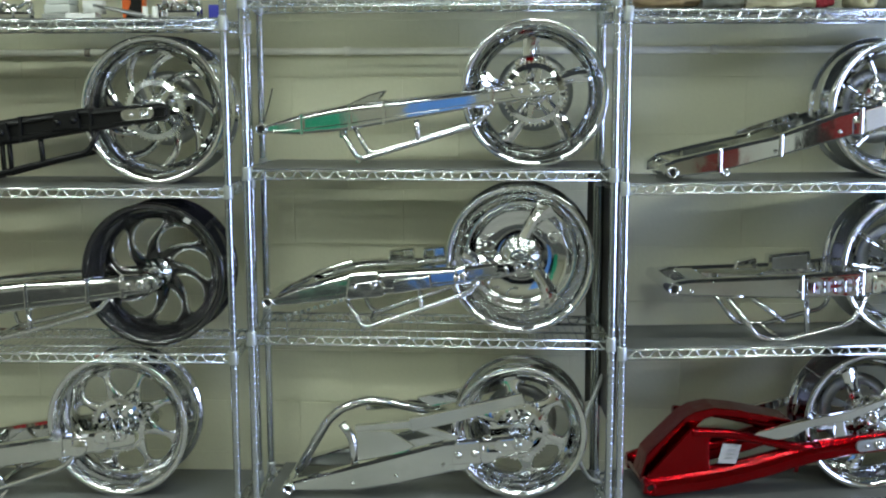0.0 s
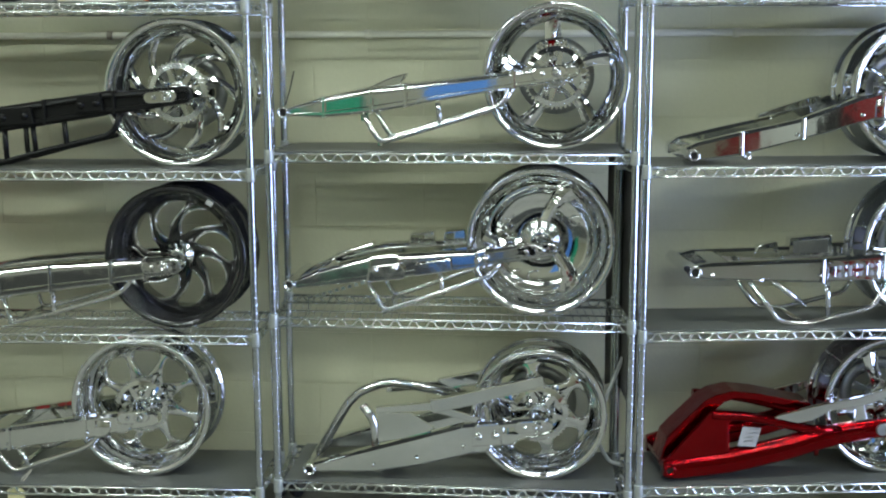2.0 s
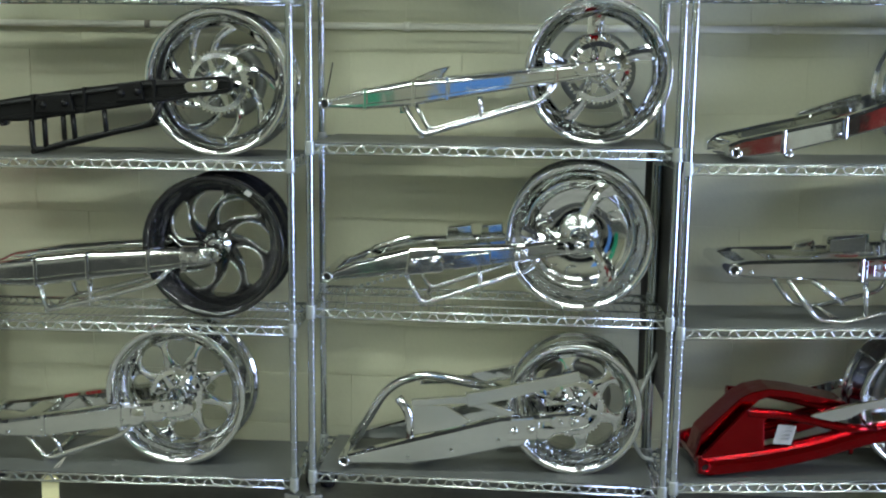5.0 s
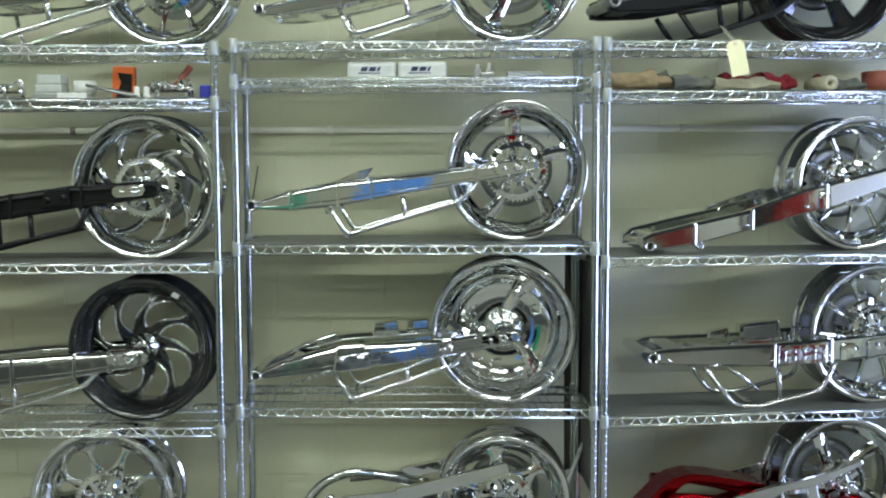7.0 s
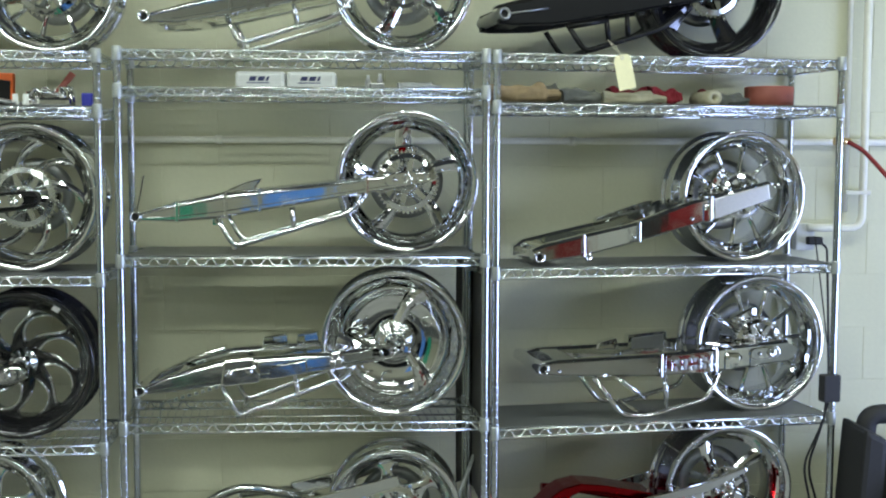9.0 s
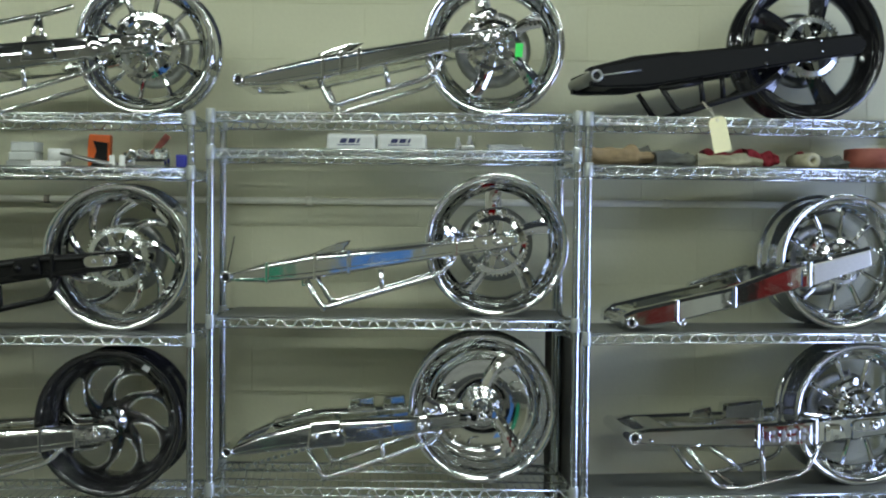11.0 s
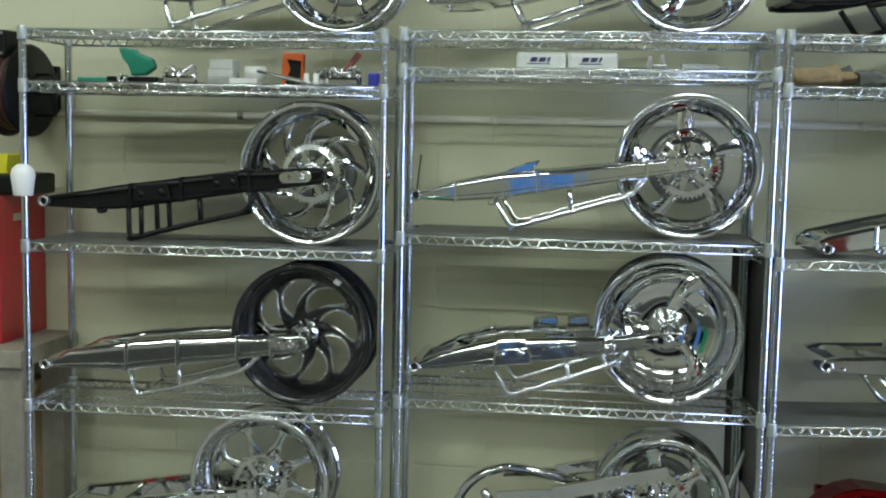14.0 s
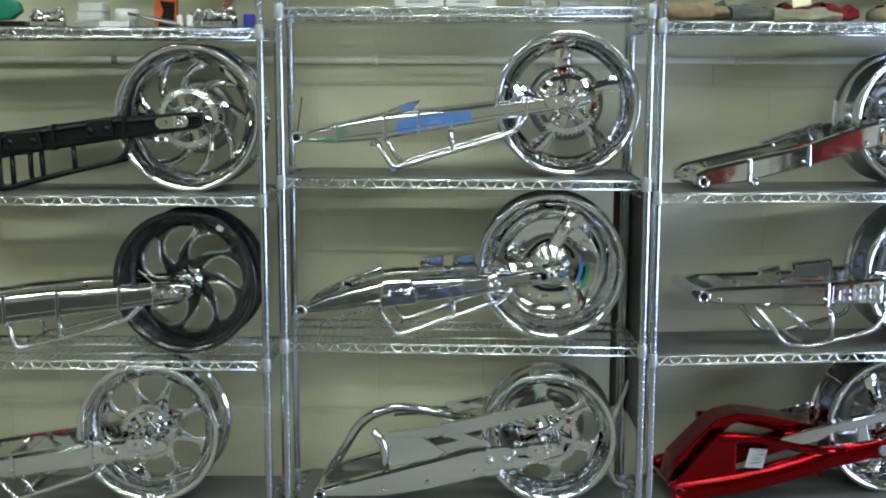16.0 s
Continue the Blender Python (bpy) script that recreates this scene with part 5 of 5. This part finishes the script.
part("lid", Shape().prism([(-0.020, 0.030), (0.030, 0.032), (0.070, 0.060), (0.058, 0.092), (0.004, 0.112), (-0.008, 0.126), (-0.070, 0.132), (-0.052, 0.090), (-0.030, 0.065)], 0.02, 0.060, 0.009), TEAL, teal)
part("tray", Shape().box((-0.19, -0.05, 0.0), (-0.02, 0.06, 0.022), 0.006), TEAL, teal)
carton(pose(-0.93, 0.16, zl, 0, 0, 8), 0.18, 0.10, 0.024, SATIN, "dark flat metal plate stack on the shelf", "metal plate", name="metal_plate")
tube = thing("steel_bushing", pose(-0.93, 0.05, zl + 0.014), "short polished steel bushing lying on its side", "bushing")
part("ring", Shape().lathe([(0.008, -0.02), (0.014, -0.02), (0.014, 0.02), (0.008, 0.02)], 18, "y"), CHROME, tube)


def casting(m, label, seed):
    """A polished casting: a body with bosses and lugs."""
    rnd = random.Random(seed)
    s = Shape().box((-0.055, -0.03, 0.0), (0.055, 0.03, 0.030), 0.009)
    for k in range(5):
        px, h = -0.05 + 0.025 * k, 0.035 + 0.03 * rnd.random()
        s.lathe([(0.005, 0.0), (0.014, 0.0), (0.012, h), (0.005, h)], 14, "z", (px, rnd.uniform(-0.02, 0.02), 0.0))
    s.tube(round_path([(-0.05, 0, 0.03), (-0.04, -0.01, 0.065), (0.0, -0.01, 0.035), (0.05, 0, 0.07), (0.055, 0, 0.02)], 0.02), 0.007, 8)
    t = thing("polished_casting", m, label, "metal part", "polished castings")
    part("casting_body", s, CHROME, t)


casting(pose(-0.76, 0.14, zl, 0, 0, 6), "polished aluminium casting with lugs on the shelf", 3)
casting(pose(-0.175, 0.12, zl, 0, 0, -5), "polished chrome brake bracket with two lugs", 8)
casting(pose(-0.225, 0.18, zl, 0, 0, 25), "polished chrome bracket lying on the shelf", 5)
for k, (w, d, h, mat) in enumerate(((0.10, 0.08, 0.022, PAPER), (0.092, 0.075, 0.030, WHITE), (0.086, 0.07, 0.034, GREYCLOTH))):
    z = zl + (0, 0.022, 0.052)[k]
    carton(pose(-0.615 + 0.004 * k, 0.16, z, 0, 0, 3 - 4 * k), w, d, h, (CARD, CARD, CARD)[k], "small pale cardboard box in a stack", "box", "stack of small boxes")
carton(pose(-0.52, 0.12, zl, 0, 0, 4), 0.10, 0.07, 0.022, PAPER, "flat white cardboard box on the shelf", "box")
tape = thing("tape_roll", pose(-0.50, 0.17, zl + 0.022), "roll of white tape standing on a flat box", "tape roll")
part("roll", Shape().lathe([(0.022, 0.0), (0.038, 0.0), (0.038, 0.042), (0.022, 0.042)], 28, "z"), WHITE, tape)
org = thing("orange_holder", pose(-0.375, 0.2, zl), "orange and black plastic tool holder", "tool holder")
part("holder_body", Shape().prism([(-0.04, 0.0), (0.035, 0.0), (0.038, 0.115), (-0.036, 0.118), (-0.042, 0.07)], 0.0, 0.03, 0.005), ORANGE, org)
part("holder_insert", Shape().prism([(-0.03, 0.005), (0.026, 0.005), (0.029, 0.088), (-0.020, 0.095), (-0.008, 0.06)], -0.006, 0.004, 0.002), SATIN, org)
for k in range(4):
    rod = tagged(part("metal_rod", Shape().tube([(-0.46 + 0.02 * k, 0.06 + 0.02 * k, zl + 0.045 - 0.004 * k), (-0.30 + 0.01 * k, 0.04 + 0.02 * k, zl + 0.008)], 0.005, 8), STEEL), "thin steel rod leaning across the shelf", "metal rod", "steel rods")
for bx in (-0.295, -0.262):
    pl = thing("white_plug", pose(bx, 0.08, zl), "small white plastic plug", "plug", "white plugs")
    part("plug_body", Shape().lathe([(0.0, 0.0), (0.012, 0.0), (0.012, 0.012), (0.009, 0.014), (0.009, 0.040), (0.0, 0.040)], 14, "z", closed=False), WHITE, pl)
carton(pose(-0.068, 0.12, zl), 0.035, 0.08, 0.045, BLUE, "small dark blue box by the shelf post", "box")
stick = tagged(part("wooden_stick", Shape().tube([(-0.22, 0.18, zl + 0.01), (-0.14, 0.20, zl + 0.115)], 0.008, 8, r_end=0.012), RUST), "reddish wooden stick leaning on parts", "stick")


def cloth_roll(m, length, r, mat, label, seed):
    """A crumpled roll of leather or cloth."""
    rnd = random.Random(seed)
    n, k, v, f = 22, 20, [], []
    ph = [rnd.uniform(0, 6.28) for _ in range(6)]
    for i in range(n):
        u = i / (n - 1)
        for j in range(k):
            a = 2 * math.pi * j / k
            rr = r * (0.86 + 0.10 * math.sin(3 * a + ph[0] + 4 * u) + 0.10 * math.sin(9 * u + ph[1] + a) + 0.06 * math.sin(5 * a + ph[2]))
            rr *= 1 + 0.55 * noise.noise(Vector((u * 5 + seed * 3.7, 1.6 * math.cos(a), 1.6 * math.sin(a))))
            rr *= 0.55 + 0.45 * math.sin(math.pi * min(1, 0.2 + u)) ** 0.5 if u > 0.8 else 1
            v.append(((u - 0.5) * length, rr * 1.2 * math.cos(a), max(0.0, r * 0.85 + rr * math.sin(a))))
    for i in range(n - 1):
        f += [(i * k + j, i * k + (j + 1) % k, (i + 1) * k + (j + 1) % k, (i + 1) * k + j) for j in range(k)]
    f += [tuple(range(k)), tuple((n - 1) * k + j for j in reversed(range(k)))]
    return tagged(part("leather_roll", Shape().add(v, f), mat, m=m), label, "leather roll", "rolls of leather and cloth")


cloth_roll(M_R @ pose(0.15, 0.16, zr, 0, 0, -8), 0.24, 0.036, CLOTH, "crumpled tan leather roll on the wire shelf", 1)
cloth_roll(M_R @ pose(0.22, 0.24, zr, 0, 0, -18), 0.22, 0.036, GREYCLOTH, "folded dark cloth behind the leather", 2)
cloth_roll(M_R @ pose(0.36, 0.17, zr, 0, 0, 14), 0.20, 0.030, GREYCLOTH, "loose grey rag on the wire shelf", 3)
cloth_roll(M_R @ pose(0.53, 0.13, zr, 0, 0, -10), 0.22, 0.026, CREAM, "cream leather strip curled on the shelf", 4)
cloth_roll(M_R @ pose(0.56, 0.24, zr, 0, 0, 6), 0.18, 0.036, DARKRED, "dark red cloth roll on the wire shelf", 5)
cloth_roll(M_R @ pose(0.67, 0.20, zr, 0, 0, 0), 0.12, 0.036, DARKRED, "dark red cloth bundle on the wire shelf", 6)
cloth_roll(M_R @ pose(0.90, 0.14, zr, 0, 0, 5), 0.12, 0.024, GREYCLOTH, "small grey cloth bundle on the shelf", 7)
cloth_roll(M_R @ pose(0.86, 0.23, zr, 0, 0, 0), 0.10, 0.032, DARKRED, "small dark red cloth roll", 9)
roll = thing("cream_roll", M_R @ pose(0.80, 0.14, zr + 0.026), "cream roll of material seen end on", "roll")
part("roll_body", Shape().lathe([(0.010, -0.07), (0.026, -0.07), (0.026, 0.09), (0.010, 0.09)], 24, "y"), CREAM, roll)
tub = thing("round_tub", M_R @ pose(1.075, 0.215, zr), "reddish brown round tub on the wire shelf", "tub")
part("tub_body", Shape().lathe([(0.0, 0.0), (0.082, 0.0), (0.086, 0.004), (0.087, 0.072), (0.084, 0.075), (0.082, 0.072), (0.080, 0.010), (0.0, 0.010)], 40, "z", closed=False), RUST, tub)
bag = cloth_roll(pose(1.02, 0.2, zc, 0, 0, 10), 0.15, 0.017, VINYL, "crumpled cloudy plastic bag of small parts", 12)
bag.name, bag["category"], bag["group"] = "plastic_bag", "plastic bag", "bags"
chain = Shape()
for k in range(9):
    chain.box((-0.008, -0.004, -0.006), (0.008, 0.004, 0.006), 0.002, pose(0.17 + 0.022 * k, 0.03, 0.850 + 0.0065 * k, 0, -16, 0))
tagged(part("drive_chain", chain.box((0.16, 0.026, LEV["C"][3]), (0.164, 0.034, LEV["C"][3] + 0.066)), WIRE), "short length of drive chain under the swingarm", "chain")

# stand-in cabinets across the room, added unseen to put colours in the chrome
for cx, cy, w, h, mat, word in ((0.20, -5.45, 0.5, 1.75, CABBLUE, "blue"), (-0.80, -5.5, 0.45, 1.6, CABGREEN, "green")):
    cab = thing("reflection_cabinet", pose(cx, cy, FLOOR_Z), word + " stand-in cabinet across the workshop, added unseen to colour the chrome", "cabinet", "steel cabinets")
    part("body", Shape().box((-w / 2, -0.25, 0.0), (w / 2, 0.25, h), 0.01), mat, cab)
    for sx in (-1, 1):
        d = part("door", Shape().box((sx * w / 4 - w / 4 + 0.006, 0.25, 0.06), (sx * w / 4 + w / 4 - 0.006, 0.268, h - 0.02), 0.004), mat, cab)
        part("handle", Shape().tube([(sx * 0.04, 0.285, h * 0.66), (sx * 0.04, 0.285, h * 0.76)], 0.008, 8), ALU, d)

# unseen row added so the turned unit's chrome mirrors red, white and black
for cy, w, h, mat, word in ((-3.72, 0.60, 1.7, WHITE, "white"), (-4.36, 0.62, 1.5, CABRED, "red"), (-4.92, 0.42, 1.35, RUBBER, "black"), (-5.60, 0.86, 1.8, WHITE, "white"), (-6.50, 0.80, 1.45, CABRED, "red")):
    cab = thing("side_reflection_cabinet", pose(4.88, cy, FLOOR_Z, 0, 0, 90), word + " stand-in cabinet along the side wall, added unseen to colour the chrome", "cabinet", "storage cabinets")
    part("body", Shape().box((-w / 2, -0.25, 0.0), (w / 2, 0.20, h), 0.01), mat, cab)
    for k in range(4):
        z0, z1 = 0.08 + (h - 0.1) * k / 4, 0.06 + (h - 0.1) * (k + 1) / 4
        d = part("drawer", Shape().box((-w / 2 + 0.01, 0.20, z0), (w / 2 - 0.01, 0.218, z1), 0.004), mat, cab)
        part("handle", Shape().tube([(-w / 4, 0.232, z1 - 0.04), (w / 4, 0.232, z1 - 0.04)], 0.007, 8), ALU, d)

# a low dark bench across the room, added unseen for a dark band in the chrome
bench = thing("reflection_bench", pose(0.6, -6.2, FLOOR_Z), "dark steel bench across the workshop, added unseen to darken the chrome", "bench")
part("bench_top", Shape().box((-1.9, -0.35, 0.86), (1.9, 0.35, 0.90), 0.006), STEEL, bench)
part("bench_front", Shape().box((-1.85, 0.30, 0.08), (1.85, 0.33, 0.86), 0.004), SATIN, bench)
for bx in (-1.86, 1.86):
    part("bench_side", Shape().box((bx - 0.02, -0.33, 0.0), (bx + 0.02, 0.33, 0.86), 0.004), SATIN, bench)
# unseen black mat, added where the arms' flat faces mirror the floor
tagged(part("floor_mat", Shape().box((-3.3, -5.0, 0.001), (2.6, -2.9, 0.013), 0.005), RUBBER), "black rubber mat on the concrete, added unseen to darken the chrome", "floor mat")

# ---- wall blocks, each with its own edges ----
BW, BH = 0.4064, 0.2032
block = Shape().box((0.0011, 0.0, 0.0011), (BW - 0.0011, 0.016, BH - 0.0011), 0.0012).mesh("block", PAINT)
rows_, cols = int(3.05 / BH), int(5.9 / BW)
for r in range(rows_):
    for c in range(cols):
        shift = BW / 2 if r % 2 else 0.0
        part("block", block, None, wall_north, m=pose(-2.55 + shift + c * BW, WALL_Y - 0.002, FLOOR_Z + 0.002 + r * BH))
